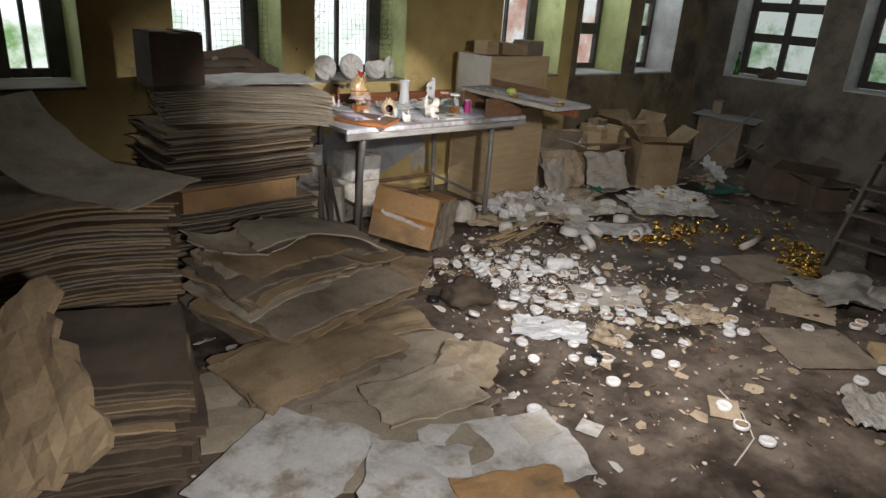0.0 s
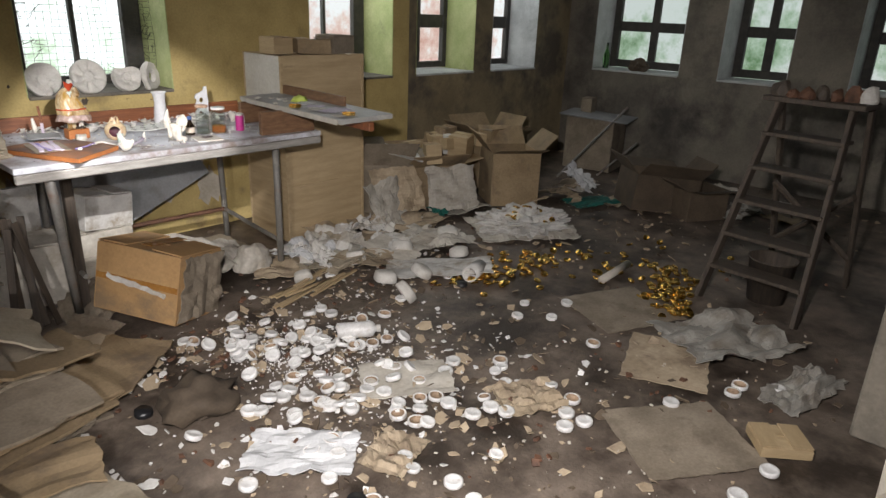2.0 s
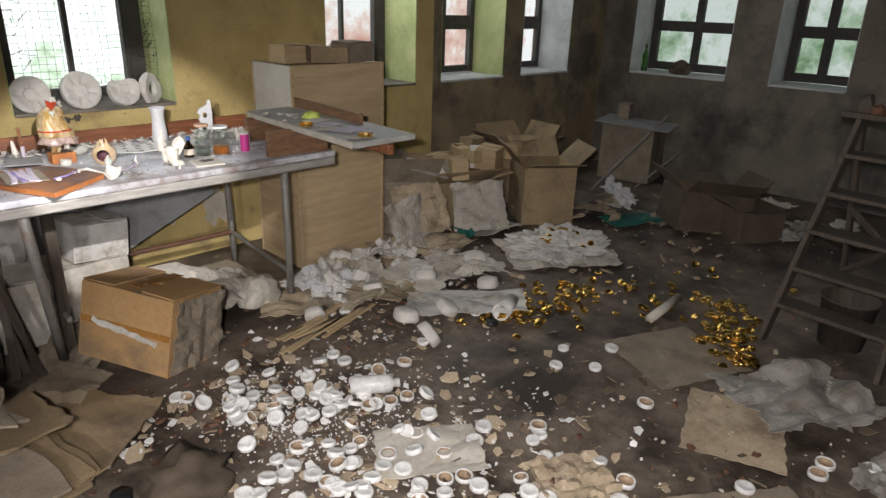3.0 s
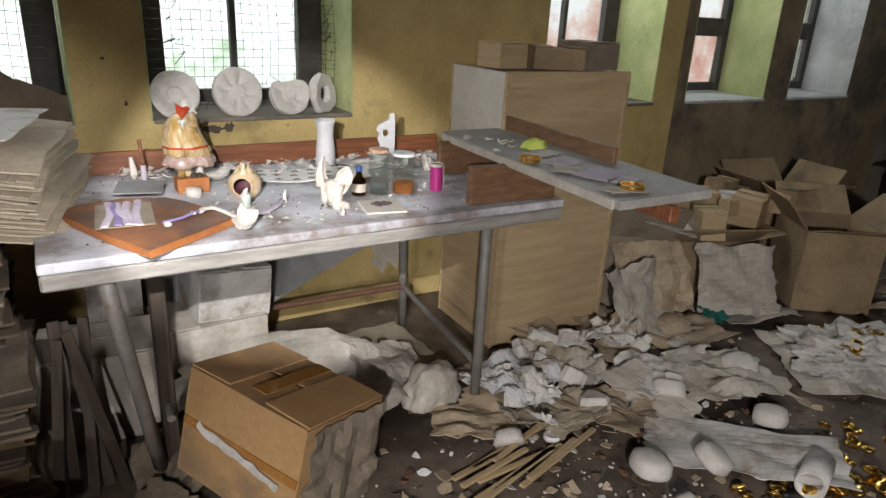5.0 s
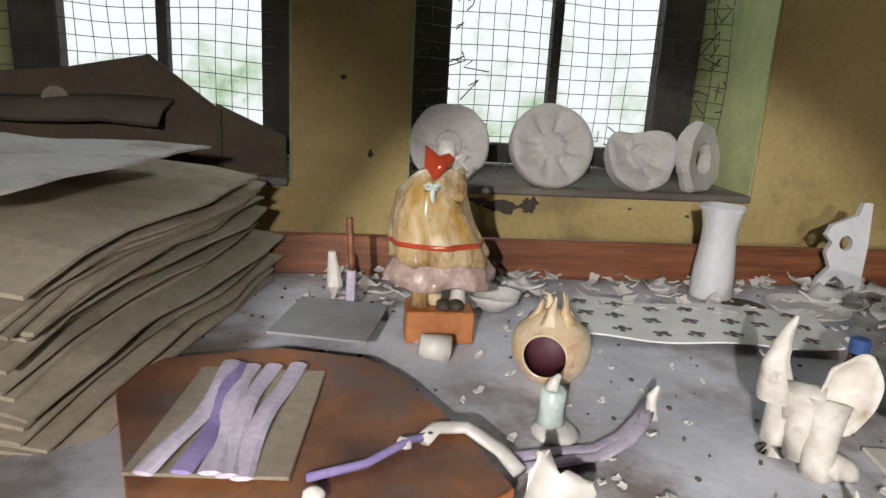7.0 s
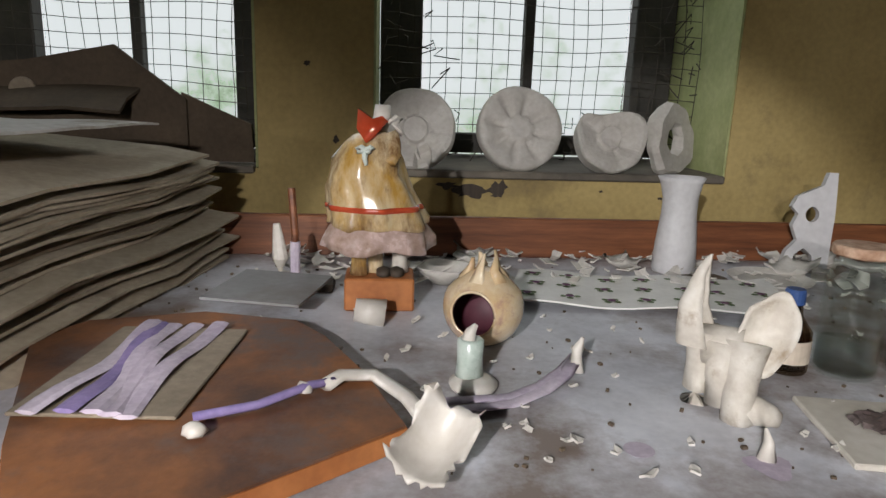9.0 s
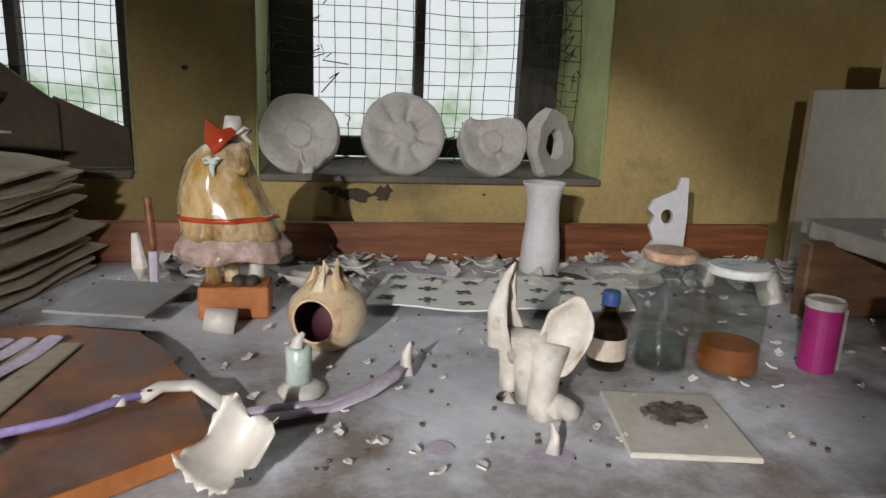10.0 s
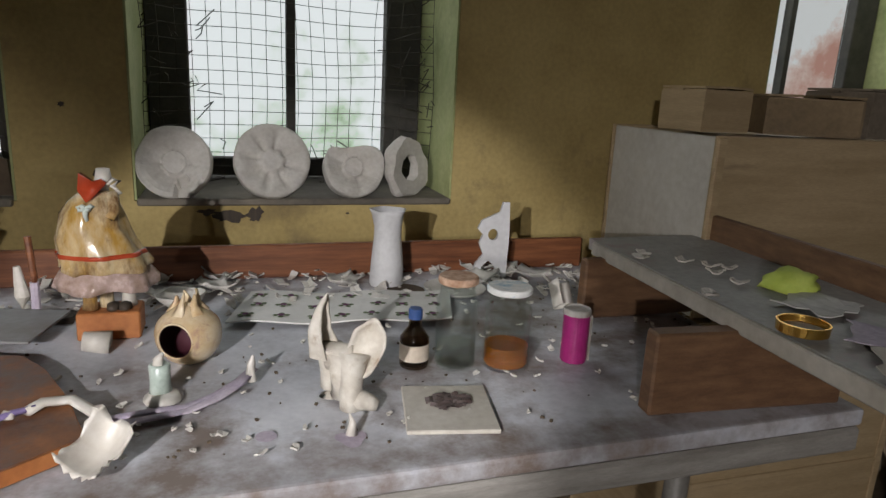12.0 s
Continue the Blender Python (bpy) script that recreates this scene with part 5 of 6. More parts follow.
for k in range(300):
    s = rng.uniform(0.001, 0.0032)
    box(s * 2, s * 1.4, s, (rng.uniform(2.75, 4.35), rng.uniform(3.22, 4.2), TH + 0.0005), bm=bm, turn=Matrix.Rotation(rng.uniform(0, 6), 4, "Z"))
solo("dirt_crumbs", bm, M_CARDDARK, "dark crumbs of dirt on the bench top", "dirt", kind="stuff")
rng = random.Random(32)
for k in range(9):
    x, y = rng.uniform(3.25, 4.2), rng.uniform(3.95, 4.15)
    solo("bowl_shard", sheet(rng.uniform(0.05, 0.11), rng.uniform(0.04, 0.07), 0.004, 6, 5, lambda u, v: 0.012 * (u * u + v * v), m=pose(x, y, TH + 0.006, rng.uniform(-10, 10), rng.uniform(-10, 10), rng.uniform(0, 180)), ragged=0.008, rng=rng), M_CLAY, "grey-white shard of a broken bowl", "fragment", group="bowl shards", smooth=True)
# on the raised shelf
SH = TH + 0.165
solo("lime_cloth", lump(0.05, 0.04, 0.03, 3, 3, 0.3), M_LIME, "crumpled lime green cloth", "cloth", pose(4.32, 3.33, SH), smooth=True)
solo("paper_scrap", sheet(0.13, 0.1, 0.002, 6, 5, rough_h(0.01, 1.5, 4), m=pose(4.29, 3.24, SH, 0, 0, 20), ragged=0.01), M_WHITEBOX, "white crumpled paper scrap", "paper")
for x, y in ((4.15, 3.14), (4.21, 2.72)):
    tl = thing("jar_lid", "shallow golden jar lid with a white inside", "lid", pose(x, y, SH - 0.001), group="jar lids")
    part("rim", lathe([(0.034, 0.002), (0.036, 0.002), (0.037, 0.017), (0.034, 0.017)], 28), M_GOLD, tl)
    part("inside", lathe([(0, 0.002), (0.0335, 0.002), (0.0335, 0.006), (0, 0.006)], 28), M_WHITEBOX, tl, "white lining")
rng = random.Random(41)
for k in range(5):
    solo("paper_scrap", sheet(rng.uniform(0.1, 0.2), rng.uniform(0.06, 0.12), 0.0015, 6, 5, rough_h(0.006, 1.2, k + 50), m=pose(4.22 + rng.uniform(-0.06, 0.07), 2.72 + 0.09 * k, SH + 0.001 * k, 0, 0, rng.uniform(0, 180)), ragged=0.008, rng=rng), rng.choice((M_PAPER, M_WHITEBOX, M_LILAC)), "torn paper scrap on the shelf", "paper", group="paper scraps on the shelf")
for k in range(8):
    solo("shelf_shard", sheet(0.03, 0.02, 0.003, 3, 3, lambda u, v: 0.006 * u * u, m=pose(4.2 + rng.uniform(-0.07, 0.14), rng.uniform(3.3, 3.6), SH, 0, 0, rng.uniform(0, 180)), ragged=0.005, rng=rng), M_PORC, "small white shard on the shelf", "fragment", group="shards on the shelf")

# plaster moulds on the sill
for k, (x, r, turn, hollow) in enumerate(((3.222, 0.1, -10, 0), (3.478, 0.108, 4, 1), (3.72, 0.092, 0, 0))):
    flute = lambda a, i, k=k: 1 + 0.014 * abs(math.sin(4 * a + k)) + 0.006 * math.sin(3 * a + k)
    prof = [(0, 0.0), (r * 0.94, 0.0), (r * 0.99, 0.01), (r, 0.046), (r * 0.96, 0.053), (r * 0.85, 0.053), (r * 0.72, 0.048), (r * 0.56, 0.04), (r * 0.4, 0.034), (r * 0.34, 0.036), (r * 0.29, 0.046), (r * 0.2, 0.045), (0, 0.044)]
    bm = lathe(prof, 64, wobble=flute)
    off = Vector((k * 9, 0, 0))
    for v in bm.verts:
        if v.co.z > 0.03:
            ring = v.co.xy.length / r
            if 0.32 < ring < 0.9:
                v.co.z += (-0.013 * abs(math.cos(4 * math.atan2(v.co.y, v.co.x) + k)) ** 5 + 0.004) * (1.0 if k == 1 else 0.35)
            v.co.z += (0.006 if k == 1 else 0.026) * noise.noise(v.co * 15 + off)
        if k == 2:
            v.co.y = min(v.co.y, r * (0.66 + 0.25 * noise.noise(Vector((v.co.x * 16, 3, 0)))))
        if k == 0 and v.co.y < -0.4 * r and abs(v.co.x - 0.25 * r) < 0.2 * r and v.co.z > 0.02:
            v.co.z -= 0.026
    solo("plaster_mould", bm, M_CLAY, ("round chipped plaster mould leaning on the window sill", "round fluted plaster mould leaning on the window sill", "broken round plaster mould on the window sill")[k], "mould", pose(x, 4.45, SILL + r * 0.94, 72, 0, turn), group="plaster moulds", smooth=k == 1)
bm = lathe([(0.042, -0.016), (0.088, -0.02), (0.094, 0.0), (0.088, 0.02), (0.042, 0.016), (0.038, 0), (0.042, -0.016)], 36, wobble=lambda a, i: 1 + 0.06 * math.sin(3 * a + i) + 0.04 * math.sin(8 * a))
solo("plaster_mould", bm, M_CLAY, "broken ring-shaped plaster mould on the sill", "mould", pose(3.893, 4.45, SILL + 0.094, 84, 0, 38), group="plaster moulds")


# twine netting hung inside the windows
def netting(x0, x1, seed):
    bm = bmesh.new()
    r = random.Random(seed)
    s = 0.042
    nx, nz = int((x1 - x0) / s), 31
    def at(i, j):
        x, z = x0 + (x1 - x0) * i / nx, SILL + 0.03 + 1.3 * j / nz
        bulge = 0.03 * noise.noise(Vector((x * 3, z * 2, seed)))
        edge = min(i, nx - i) / nx
        return Vector((x + 0.016 * noise.noise(Vector((x * 4, z * 4, seed + 5))), 4.66 + bulge - 0.06 * (edge < 0.08), z + 0.02 * noise.noise(Vector((x * 3, z * 3, seed + 9)))))
    for i in range(nx + 1):
        if r.random() < 0.96:
            tube([at(i, j) for j in range(nz + 1)], 0.0013, 3, bm, caps=False)
    for j in range(nz + 1):
        tube([at(i, j) for i in range(nx + 1)], 0.0013, 3, bm, caps=False)
    solo("twine_netting", bm, M_WIRE, "old twine netting hung across the window", "netting", kind="stuff")


netting(3.13, 4.01, 2)
netting(2.02, 2.81, 7)
for a, b, sd in ((3.13, 3.3, 1), (3.88, 4.02, 4), (3.13, 4.0, 6)):
    bm = bmesh.new()
    r = random.Random(sd)
    low = sd == 6
    for k in range(70):
        x, z = r.uniform(a, b), SILL + (r.uniform(0.01, 0.12) if low else r.uniform(0.05, 1.2))
        p = Vector((x, 4.6 + r.uniform(0, 0.1), z))
        tube([p, p + Vector((r.uniform(-0.03, 0.03), 0, r.uniform(-0.03, 0.03))), p + Vector((r.uniform(-0.06, 0.06), 0, r.uniform(-0.05, 0.05)))], 0.002, 3, bm)
    solo("dead_creeper", bm, M_WIRE, "dry tangled creeper stems caught in the netting", "creeper", kind="stuff")


# ---- things on the floor ----
cap_me = [mesh_of(lathe([(0, 0.0), (0.034, 0.0), (0.037, 0.004), (0.037, 0.02), (0.033, 0.0235), (0.026, 0.0225), (0.022, 0.0205), (0, 0.021)], 20), "white_disc", M_CAP, True),
          mesh_of(lathe([(0, 0.004), (0.028, 0.004), (0.03, 0.02), (0.036, 0.0235), (0.038, 0.019), (0.038, 0.003), (0.034, 0.0), (0, 0.0)], 20), "white_disc", M_CAP, True)]
rng = random.Random(77)
cap_hollow = mesh_of(lathe([(0, 0.005), (0.027, 0.005), (0.029, 0.0205), (0, 0.006)][:2] + [(0.029, 0.0207)], 18), "lining", M_CAPDIRTY, True)


def white_cap(x, y, z=0.004, tilt=0.0, scale=1.0, flip=None):
    flip = rng.random() < 0.16 if flip is None else flip
    ob = new("white_disc", cap_me[1 if flip else 0])
    ob.matrix_world = pose(x, y, z, rng.gauss(0, 2 + tilt), rng.gauss(0, 2 + tilt), rng.uniform(0, 360)) @ Matrix.Scale(scale, 4)
    tagged(ob, "upturned white round porcelain cap on the floor" if flip else "white round porcelain cap lying on the floor", "cap", "white caps on the floor")
    if flip:
        lin = new("lining", cap_hollow)
        lin.parent = ob
    return ob


for x, y in ((4.43, 0.76), (4.67, 1.3), (4.72, 0.59), (4.81, 0.59), (4.91, 0.45), (4.13, 1.09), (4.02, 1.05), (3.93, 1.0), (4.02, 0.96), (4.17, 1.53), (3.71, 1.46), (3.72, 1.33),
             (3.82, 1.31), (3.84, 1.24), (3.3, 1.93), (3.22, 2.0), (3.49, 1.55), (3.51, 1.46), (3.06, 2.01), (4.0, 1.69), (3.9, 1.65), (4.11, 2.31), (3.9, 2.52), (3.78, 2.22)):
    white_cap(x, y, scale=0.98)
for x, y in ((3.09, 0.5), (2.39, 1.13), (3.07, 0.37), (2.9, 1.07), (3.34, 1.1), (3.06, 1.23), (2.43, 1.55), (2.4, 1.63), (2.36, 1.49), (2.28, 1.44), (3.16, 2.76), (4.25, 0.28), (4.02, 0.32)):
    white_cap(x, y, scale=0.98)
for k in range(125):
    a = rng.random()
    cx, cy, sx, sy = ((3.55, 2.28, 0.26, 0.3), (3.4, 1.62, 0.3, 0.25), (4.0, 1.5, 0.4, 0.25), (4.6, 2.75, 0.3, 0.25))[0 if a < 0.58 else 1 if a < 0.78 else 2 if a < 0.9 else 3]
    white_cap(rng.gauss(cx, sx), rng.gauss(cy, sy), 0.006 + rng.random() * 0.03 * (a < 0.58), 14 if a < 0.58 else 4, rng.uniform(0.75, 1.0))
for x, y in ((2.33, 1.5), (3.02, 1.27), (4.76, 2.3), (2.74, 2.3)):
    solo("black_disc", lathe([(0, 0), (0.036, 0), (0.038, 0.004), (0.036, 0.024), (0, 0.026)], 20), M_BLACK, "black round cap on the floor", "cap", pose(x, y, 0.005, 4, 3, 0), "black caps", smooth=True)

gold_me = [mesh_of(lathe([(0, 0.012), (0.02, 0.012), (0.024, 0.009), (0.0245, 0.0), (0.022, 0.0), (0.021, 0.008), (0, 0.0105)], 14), "golden_disc", M_GOLD, True),
           mesh_of(lathe([(0, 0.002), (0.02, 0.002), (0.023, 0.012), (0.0255, 0.012), (0.024, 0.0), (0, 0.0)], 14), "golden_disc", M_GOLD, True)]
rng = random.Random(99)
for k in range(290):
    a = rng.random()
    if a < 0.42:
        u = rng.random()
        x, y = 4.75 + 0.85 * u + rng.gauss(0, 0.07), 2.33 - 0.12 * u + rng.gauss(0, 0.11)
    elif a < 0.78:
        u = rng.random()
        x, y = 5.32 + 0.72 * u + rng.gauss(0, 0.06), 1.16 + 0.38 * u + rng.gauss(0, 0.085)
    elif a < 0.86:
        x, y = rng.gauss(5.55, 0.25), rng.gauss(1.85, 0.15)
    elif a < 0.95:
        x, y = rng.gauss(4.95, 0.1), rng.gauss(3.12, 0.08)
    else:
        x, y = rng.uniform(5.6, 6.6), rng.uniform(1.2, 2.5)
    ob = new("golden_disc", gold_me[rng.random() < 0.35])
    ob.matrix_world = pose(x, y, 0.004 + rng.random() * 0.025, rng.gauss(0, 16), rng.gauss(0, 16), rng.uniform(0, 360))
    tagged(ob, "small shiny golden lid spilled on the floor", "lid", "golden lids on the floor")


def litter(name, w, d, m, mat, label, amp=0.03, freq=1.4, seed=1, ragged=0.008, cat="paper", n=14, group=""):
    return solo(name, sheet(w, d, 0.003, n, n, rough_h(amp, freq, seed), m=m, ragged=ragged, rng=random.Random(seed)), mat, label, cat, group=group)


litter("tissue_sheet", 0.42, 0.26, pose(3.05, 1.63, 0.01, 0, 0, -48), M_WHITEPAPER, "crumpled white tissue sheet on the floor", 0.035, 1.8, 3)
litter("paper_sheet", 0.42, 0.3, pose(3.72, 1.74, 0.008, 0, 0, -35), M_PAPER, "pale paper sheet with curled corners", 0.03, 1.0, 4)
litter("brown_paper", 0.3, 0.26, pose(4.0, 1.24, 0.008, 0, 0, -30), M_KRAFT, "crumpled brown wrapping paper", 0.05, 2.0, 5)
litter("brown_paper", 0.25, 0.2, pose(3.3, 1.38, 0.008, 0, 0, 20), M_KRAFT, "torn brown wrapping paper", 0.04, 2.0, 6)
litter("floor_board", 0.52, 0.46, pose(4.22, 0.62, 0.006, 0, 0, -36), M_CARDGREY, "flat damp grey board on the floor", 0.012, 0.8, 7, 0.006, cat="board")
litter("floor_board", 0.55, 0.5, pose(5.2, 1.42, 0.006, 0, 0, -24), M_CARDGREY, "flat damp grey board on the floor", 0.012, 0.8, 8, 0.006, cat="board")
litter("floor_board", 0.5, 0.4, pose(4.8, 0.95, 0.004, 0, 0, 20), M_KRAFT, "trodden damp board on the floor", 0.01, 0.8, 9, 0.006, cat="board")
carton("yellow_box", 0.2, 0.17, 0.04, pose(4.45, 0.31, 0.01, 0, 0, -52), M_PLY, "flattened yellowish box on the floor", False)
litter("plastic_film", 0.62, 0.5, pose(5.22, 0.82, 0.01, 0, 0, -28), M_PLASTIC, "crumpled dirty plastic film", 0.13, 1.1, 10, 0.02, "plastic film", 22)
litter("plastic_film", 0.5, 0.2, pose(4.98, 0.36, 0.01, 0, 0, -10), M_PLASTIC, "crumpled strip of plastic film", 0.07, 1.6, 11, 0.015, "plastic film", 16)
litter("plastic_film", 0.35, 0.22, pose(3.75, 0.18, 0.01, 0, 0, 30), M_PLASTIC, "crumpled scrap of plastic film", 0.06, 1.8, 31, 0.015, "plastic film", 14)
litter("stiff_sheet", 0.7, 0.32, pose(4.82, 2.55, 0.03, 0, -4, -48), M_WHITEBOX, "stiff pale sheet lying over lids", 0.06, 0.9, 12, 0.01)
litter("stiff_sheet", 0.5, 0.4, pose(5.2, 2.95, 0.04, 0, 0, -20), M_PAPER, "stiff pale sheet among rubbish", 0.09, 1.2, 13, 0.03)
solo("paper_tube", lathe([(0, 0), (0.05, 0), (0.05, 0.2), (0.045, 0.2), (0.045, 0.02), (0, 0.02)], 22, m=pose(5.0, 2.35, 0.055, 86, 0, -70)), M_WHITEBOX, "white paper tube on its side", "tube", smooth=True)
solo("paper_tube", tube([(5.45, 1.7, 0.03), (5.85, 1.72, 0.035)], 0.026, 10), M_PAPER, "pale rolled paper on the floor", "tube", smooth=True)
bott = thing("white_bottle", "white plastic bottle lying on the floor", "bottle", pose(3.83, 2.22, 0.048, 88, 0, 52))
part("body", lathe([(0, -0.1), (0.038, -0.1), (0.042, -0.095), (0.042, 0.07), (0.036, 0.088), (0.018, 0.096), (0.018, 0.105), (0, 0.105)], 24), M_CAP, bott, smooth=True)
part("cap", lathe([(0, 0.105), (0.02, 0.105), (0.02, 0.125), (0, 0.126)], 18), M_WHITEBOX, bott)
for k, (x, y, s) in enumerate(((4.41, 2.63, 0.075), (4.65, 2.56, 0.07), (4.34, 2.4, 0.075), (5.1, 2.62, 0.07), (4.87, 2.95, 0.08), (4.05, 2.98, 0.06), (5.35, 2.95, 0.08))):
    bm = lathe([(0, 0), (s * 0.95, 0), (s, 0.01), (s * 0.92, s * 0.7), (s * 0.6, s * 0.85), (0, s * 0.86)], 18, wobble=lambda a, i: 1 + 0.05 * math.sin(4 * a + k))
    solo("plaster_block", bm, M_CLAY, "round white plaster block on the floor", "plaster block", pose(x, y, 0.004, 0, 0, 30 * k) @ pose(0, 0, 0.03, 28 * (k % 3), 10, 0), group="plaster blocks", smooth=True)
bag = thing("burst_bag", "burst white plastic bag with golden lids", "bag", pose(5.98, 2.72, 0.01, 0, 0, -35))
part("bag", lump(0.34, 0.25, 0.13, 8, 5, 0.5, 3.4), M_WHITEBOX, bag, smooth=False)
part("torn_edge", sheet(0.8, 0.6, 0.003, 20, 16, rough_h(0.07, 2.2, 18), ragged=0.02), M_PAPER, bag, "crumpled torn edge")
for k in range(16):
    a, r = rng.uniform(0, 6.3), rng.uniform(0, 0.26)
    ob = new("golden_disc", gold_me[0])
    ob.matrix_world = pose(5.98 + r * math.cos(a), 2.72 + r * math.sin(a), 0.2 - r * 0.35, rng.gauss(0, 20), rng.gauss(0, 20), 0)
    tagged(ob, "small shiny golden lid on a burst bag", "lid", "golden lids on the floor")
# crumpled paper, rags and mould pieces round the bench legs and the cartons
rng = random.Random(55)
for k in range(34):
    a = rng.random()
    if a < 0.5:
        x, y = rng.uniform(4.0, 5.3), rng.uniform(2.9, 3.6)
    elif a < 0.75:
        x, y = rng.uniform(5.2, 6.5), rng.uniform(2.9, 3.5)
    else:
        x, y = rng.uniform(6.6, 7.6), rng.uniform(2.3, 3.2)
    s = rng.uniform(0.16, 0.42)
    mat = rng.choice((M_PAPER, M_KRAFT, M_KRAFT, M_KRAFT, M_CARDPALE))
    litter("crumpled_paper", s, s * rng.uniform(0.6, 1.0), pose(x, y, 0.01 + rng.random() * 0.05, rng.gauss(0, 14), rng.gauss(0, 14), rng.uniform(0, 360)), mat, "crumpled sheet of packing paper in the rubbish", rng.uniform(0.03, 0.09), rng.uniform(0.5, 1.0), k + 100, 0.012, n=12, group="crumpled packing paper")
for k in range(14):
    x, y = rng.uniform(4.1, 5.15), rng.uniform(2.95, 3.5)
    s = rng.uniform(0.03, 0.06)
    bm = lathe([(0, 0), (s * 0.96, 0), (s, s * 0.1), (s * 0.94, s * 1.3), (s * 0.8, s * 1.45), (0, s * 1.42)] if k % 2 else [(0, 0), (s, 0), (s * 0.95, s * 1.2), (s * 0.55, s * 1.5), (s * 0.5, s * 2.2), (0, s * 2.2)], 14, wobble=lambda a, i: 1 + 0.22 * math.sin(3 * a + k) + 0.1 * math.sin(7 * a))
    solo("mould_piece", bm, M_CLAY, "small white plaster mould piece in the rubbish", "mould piece", pose(x, y, 0.03 + rng.random() * 0.05, rng.uniform(-80, 80), rng.uniform(-40, 40), rng.uniform(0, 360)), group="mould pieces", smooth=False)
for k in range(12):
    x, y, sc = rng.uniform(4.05, 5.2), rng.uniform(2.95, 3.5), rng.uniform(0.09, 0.17)
    litter("torn_paper", sc, sc * 0.8, pose(x, y, 0.05 + rng.random() * 0.06, rng.uniform(-50, 50), rng.uniform(-50, 50), rng.uniform(0, 360)), M_WHITEBOX, "torn white paper standing in the rubbish", sc * 0.35, 1.6, k + 400, 0.014, n=8, group="torn white papers")
for x, y, h, rz in ((5.45, 3.62, 0.42, -20), (5.9, 3.42, 0.38, -35), (5.25, 3.5, 0.3, 10)):
    bm = sheet(0.42, 0.4, 0.004, 14, 14, rough_h(0.12, 0.9, h * 50), ragged=0.01)
    solo("draped_paper", bm, M_KRAFT if h > 0.4 else M_PAPER, "large crumpled packing paper slumped on cartons", "paper", pose(x, y, h * 0.55, 52, 0, rz))
litter("white_paper", 0.3, 0.22, pose(5.62, 3.72, 0.5, 10, 16, -30), M_WHITEBOX, "white sheet lying on a carton", 0.02, 1.0, 61, 0.004)
litter("teal_paper", 0.5, 0.3, pose(7.1, 2.75, 0.02, 0, 0, -20), M_TEAL, "dark teal sheet among rubbish", 0.05, 1.4, 62, 0.02)
litter("teal_paper", 0.2, 0.14, pose(5.75, 3.4, 0.06, 20, 0, 10), M_TEAL, "dark teal sheet among rubbish", 0.05, 1.4, 63, 0.02)
litter("white_paper", 0.36, 0.3, pose(7.2, 2.95, 0.18, 35, 0, 20), M_WHITEPAPER, "white crumpled wrapping on cartons", 0.1, 1.8, 64, 0.03)
for k in range(10):
    litter("far_litter", 0.3, 0.2, pose(rng.uniform(7.4, 8.7), rng.uniform(1.2, 3.0), 0.01, 0, 0, rng.uniform(0, 180)), rng.choice((M_PAPER, M_KRAFT, M_WHITEBOX, M_PLASTIC)), "scrap of paper far across the floor", 0.05, 1.6, k + 200, 0.02, n=8, group="far litter")
solo("board_square", box(0.17, 0.14, 0.012, (0, 0, 0), 0.002), M_KRAFT, "small brown board square on the floor", "board", pose(3.16, 0.62, 0.005, 0, 0, 34))
solo("paper_square", box(0.1, 0.1, 0.003, (0, 0, 0)), M_WHITEBOX, "small white paper square on the floor", "paper", pose(2.5, 0.9, 0.006, 0, 0, 20))
solo("paper_square", box(0.17, 0.14, 0.004, (0, 0, 0)), M_PAPER, "crumpled square of printed paper on the floor", "paper", pose(2.25, 1.0, 0.05, 0, 0, -10))
solo("floor_cord", tube([(3.3, 0.72, 0.008), (3.2, 0.55, 0.008), (3.05, 0.42, 0.008), (2.8, 0.38, 0.008)], 0.004, 6), M_PAPER, "thin white cord on the floor", "cord")
white_cap(3.15, 0.62, 0.018, 0, 1.0, False)
# under the bench
solo("leaning_sheet", sheet(1.1, 0.5, 0.012, 4, 4, lambda u, v: 0.0, m=pose(3.5, 4.2, 0.5, 70, -22, 4)), M_GREYBOARD, "grey panel leaning under the bench", "panel")
carton("white_carton", 0.3, 0.26, 0.2, pose(3.27, 4.02, 0.31, 0, 6, 8), M_WHITEBOX, "dusty white carton under the bench", False)
carton("white_carton", 0.42, 0.3, 0.3, pose(3.2, 4.02, 0.0, 0, 0, 4), M_PAPER, "dusty white carton under the bench", False)
carton("white_carton", 0.4, 0.3, 0.34, pose(2.78, 3.85, 0.0, 0, 0, -6), M_PAPER, "dusty white carton under the bench", False)
solo("upright_board", box(0.2, 0.02, 0.62, (0, 0, 0), 0.003), M_WHITEBOX, "narrow white board standing under the bench", "board", pose(2.86, 4.08, 0.0, 6, 0, 4))
litter("paper_sheet", 0.7, 0.5, pose(3.38, 3.72, 0.1, 18, 8, -24), M_PAPER, "large pale sheet under the bench", 0.12, 0.9, 71, 0.02)
litter("paper_sheet", 0.85, 0.6, pose(3.72, 3.72, 0.03, 3, 0, 6), M_CARDPALE, "grey board sheet under the bench", 0.04, 0.7, 72, 0.01)
litter("paper_sheet", 0.35, 0.28, pose(3.0, 3.45, 0.03, 12, -14, 30), M_CARDGREY, "crumpled grey board under the bench", 0.08, 1.2, 73, 0.02)
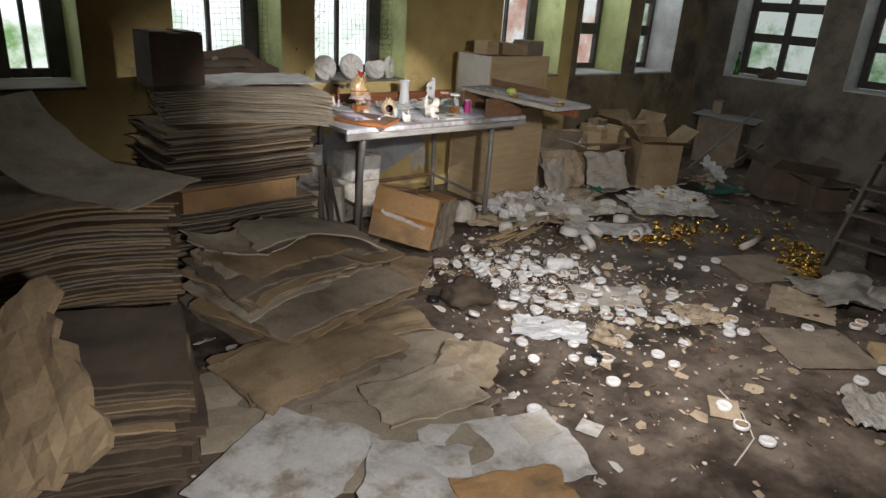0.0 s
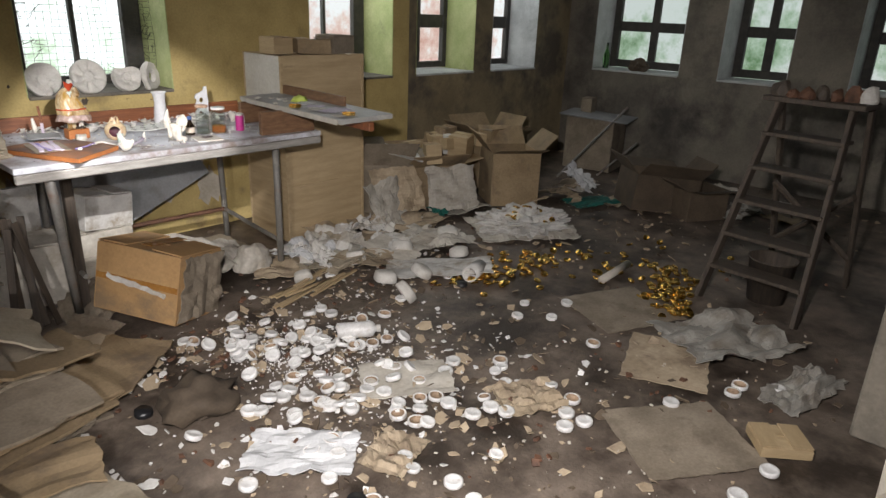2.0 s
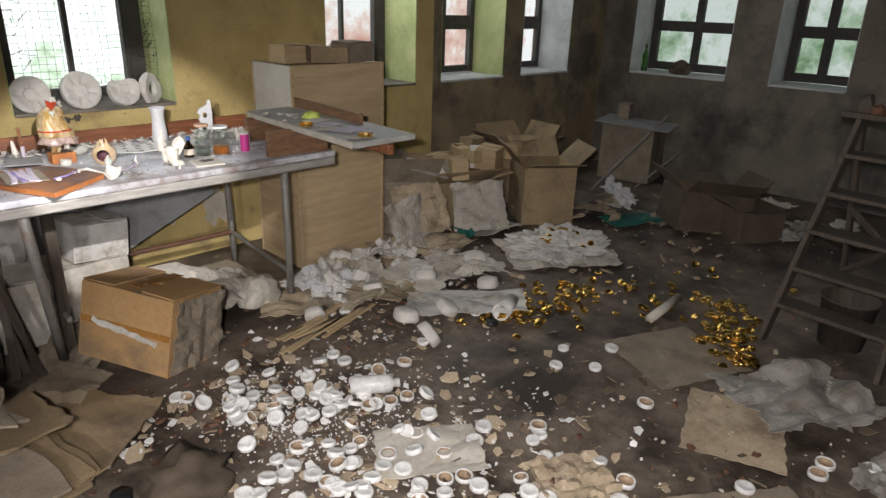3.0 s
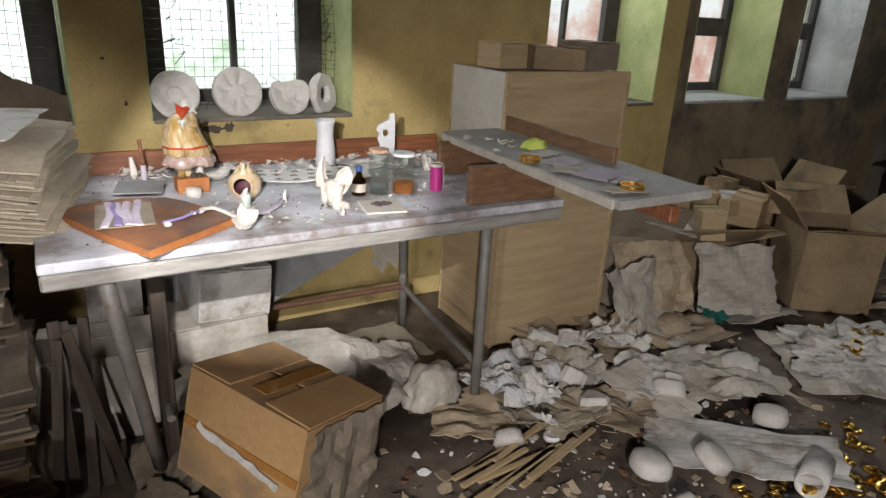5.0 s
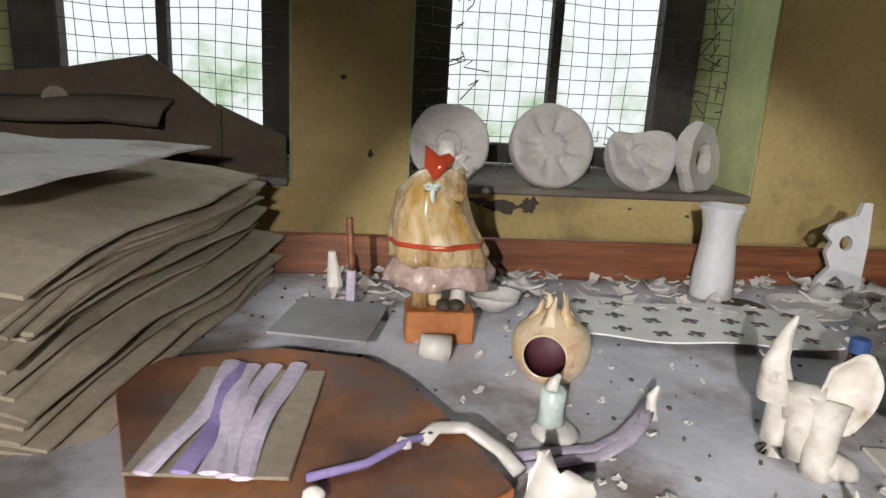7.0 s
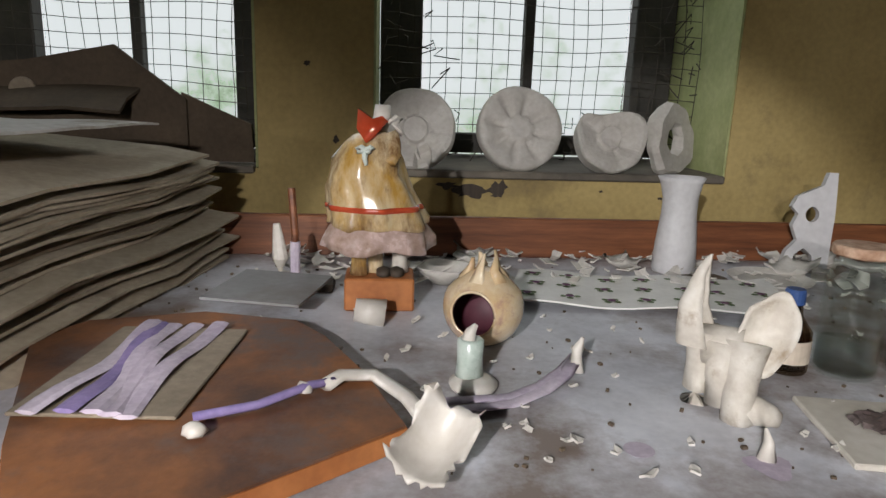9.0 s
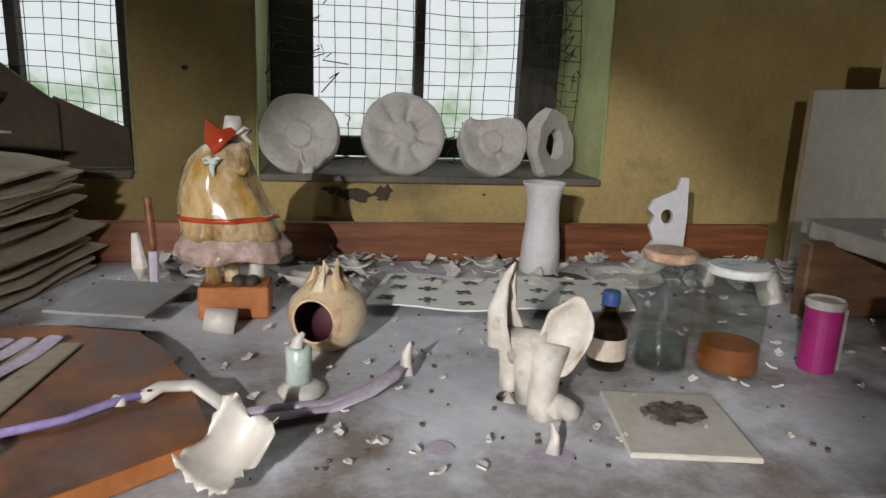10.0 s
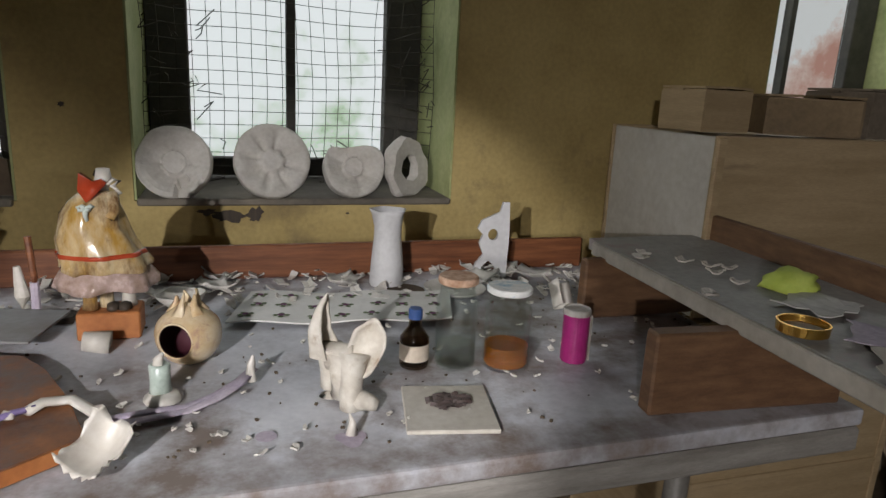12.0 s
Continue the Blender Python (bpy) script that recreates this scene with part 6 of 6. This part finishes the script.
solo("crumpled_rag", lump(0.14, 0.1, 0.13, 21, 4, 0.28, 1.5), M_PAPER, "crumpled cloth bundle by the bench leg", "rag", pose(3.95, 3.4, 0.005, 0, 10, 20), smooth=True)
solo("dirt_clod", lump(0.16, 0.13, 0.1, 22, 3, 0.5, 2.0), M_CARDDARK, "dark lump of rotten cardboard", "clod", pose(2.93, 2.2, 0.0), smooth=True)
for k in range(9):
    x, y = rng.uniform(3.7, 4.2), rng.uniform(2.78, 3.02)
    solo("wood_lath", box(rng.uniform(0.3, 0.6), 0.022, 0.012, (0, 0, 0), 0.002), M_PLY, "thin pale wooden lath on the floor", "lath", pose(x, y, 0.008 + 0.012 * (k % 3), 0, 0, rng.gauss(14, 9)), group="wood laths")


# crumbs and shards nobody could count
def crumbs(name, n, centres, s0, s1, mat, label, seed, h=0.5, flat=False):
    r = random.Random(seed)
    bm = bmesh.new()
    for k in range(n):
        cx, cy, sx, sy = r.choice(centres)
        s = s0 + (s1 - s0) * r.random() ** 2.2
        x, y = r.gauss(cx, sx), r.gauss(cy, sy)
        mm = Matrix.Translation((x, y, 0.004)) @ Euler((r.gauss(0, 0.35), r.gauss(0, 0.35), r.uniform(0, 6.3))).to_matrix().to_4x4()
        n_side = r.randrange(4, 7)
        lo, hi = [], []
        for i in range(n_side):
            a = 2 * math.pi * i / n_side
            q = s * r.uniform(0.55, 1.2)
            p = Vector((q * math.cos(a), q * math.sin(a) * 0.8, 0))
            lo.append(bm.verts.new(mm @ p))
            hi.append(bm.verts.new(mm @ (p * 0.9 + Vector((0, 0, (0.003 if flat else s * h))))))
        bm.faces.new(hi)
        for i in range(n_side):
            j = (i + 1) % n_side
            bm.faces.new((lo[i], lo[j], hi[j], hi[i]))
    return solo(name, bm, mat, label, "rubble", kind="stuff")


MID = ((3.6, 2.2, 0.3, 0.35), (3.4, 1.7, 0.35, 0.3), (3.9, 1.6, 0.4, 0.35), (4.4, 2.8, 0.4, 0.3), (3.4, 2.6, 0.3, 0.2))
ALL = MID + ((5.2, 2.9, 0.6, 0.4), (4.5, 1.0, 0.7, 0.5), (2.4, 1.4, 0.5, 0.5), (3.2, 0.8, 0.6, 0.4), (6.5, 2.2, 0.9, 0.7), (8.0, 2.2, 0.6, 0.8))
crumbs("porcelain_shards", 520, MID, 0.005, 0.03, M_CAP, "white porcelain shards strewn on the floor", 1, flat=True)
crumbs("white_beads", 700, ((3.45, 2.35, 0.14, 0.16), (3.6, 2.1, 0.25, 0.2)), 0.004, 0.007, M_CAP, "tiny white plaster beads on the floor", 2, 0.9)
crumbs("brown_scraps", 900, ALL, 0.008, 0.06, M_KRAFT, "brown paper and board scraps on the floor", 3, flat=True)
crumbs("dark_scraps", 900, ALL, 0.006, 0.04, M_CARDDARK, "dark dirt and rotten scraps on the floor", 4, flat=True)
crumbs("pale_specks", 900, ALL, 0.003, 0.012, M_PAPER, "pale plaster specks on the floor", 5)
crumbs("rusty_scraps", 260, ((3.1, 2.4, 0.3, 0.3), (4.6, 2.9, 0.5, 0.3), (4.4, 1.0, 0.8, 0.5)), 0.008, 0.03, M_RUST, "rusty brown crumbs on the floor", 6)
crumbs("board_rubble", 260, ((1.9, 1.3, 0.45, 0.45), (2.3, 2.0, 0.3, 0.3), (1.4, 2.0, 0.3, 0.4)), 0.01, 0.05, M_WHITEBOX, "pale board crumbs trodden on the cartons", 7, flat=True)

# more rubbish under and before the bench
r9 = random.Random(77)
for k, (x, y, w, d, h, tone) in enumerate(((3.45, 3.5, 0.5, 0.36, 0.1, M_WHITEBOX), (3.85, 3.55, 0.4, 0.34, 0.14, M_PAPER), (4.3, 3.3, 0.36, 0.3, 0.14, M_WHITEPAPER), (4.62, 3.36, 0.34, 0.3, 0.12, M_PAPER),
                                           (3.3, 3.25, 0.3, 0.24, 0.06, M_CARDGREY), (4.0, 3.15, 0.32, 0.26, 0.07, M_KRAFT), (4.86, 3.1, 0.34, 0.28, 0.1, M_WHITEBOX), (2.82, 3.15, 0.34, 0.26, 0.05, M_CARDGREY), (2.62, 2.95, 0.4, 0.3, 0.04, M_KRAFT))):
    litter("crumpled_sheet", w, d, pose(x, y, h * 0.5, r9.uniform(-14, 14), r9.uniform(-14, 14), r9.uniform(0, 180)), tone, "crumpled dusty sheet lying among rubbish by the bench", h * 0.6, 1.3, 300 + k, 0.012, group="crumpled sheets by the bench")
for k in range(5):
    solo("wood_lath", box(0.035, 0.008, r9.uniform(0.45, 0.62), (0, 0, 0), 0.002), M_WOODDARK, "narrow grimy lath leaning under the bench's end", "lath", pose(2.6 + 0.05 * k, 3.42 + 0.03 * (k % 2), 0.0, r9.uniform(-14, -7), r9.uniform(-9, 7), r9.uniform(-30, 30)), group="grimy laths")
for x, y in ((3.95, 3.86), (3.88, 3.9), (4.02, 3.8)):
    solo("black_ring", tube([(0.024 * math.cos(a), 0.024 * math.sin(a), 0.0) for a in (2 * math.pi * k / 20 for k in range(21))], 0.005, 6), M_WOODDARK, "small black ring on the board under the bench", "ring", pose(x, y, 0.07, 8, 5, 0), group="black rings", smooth=True)
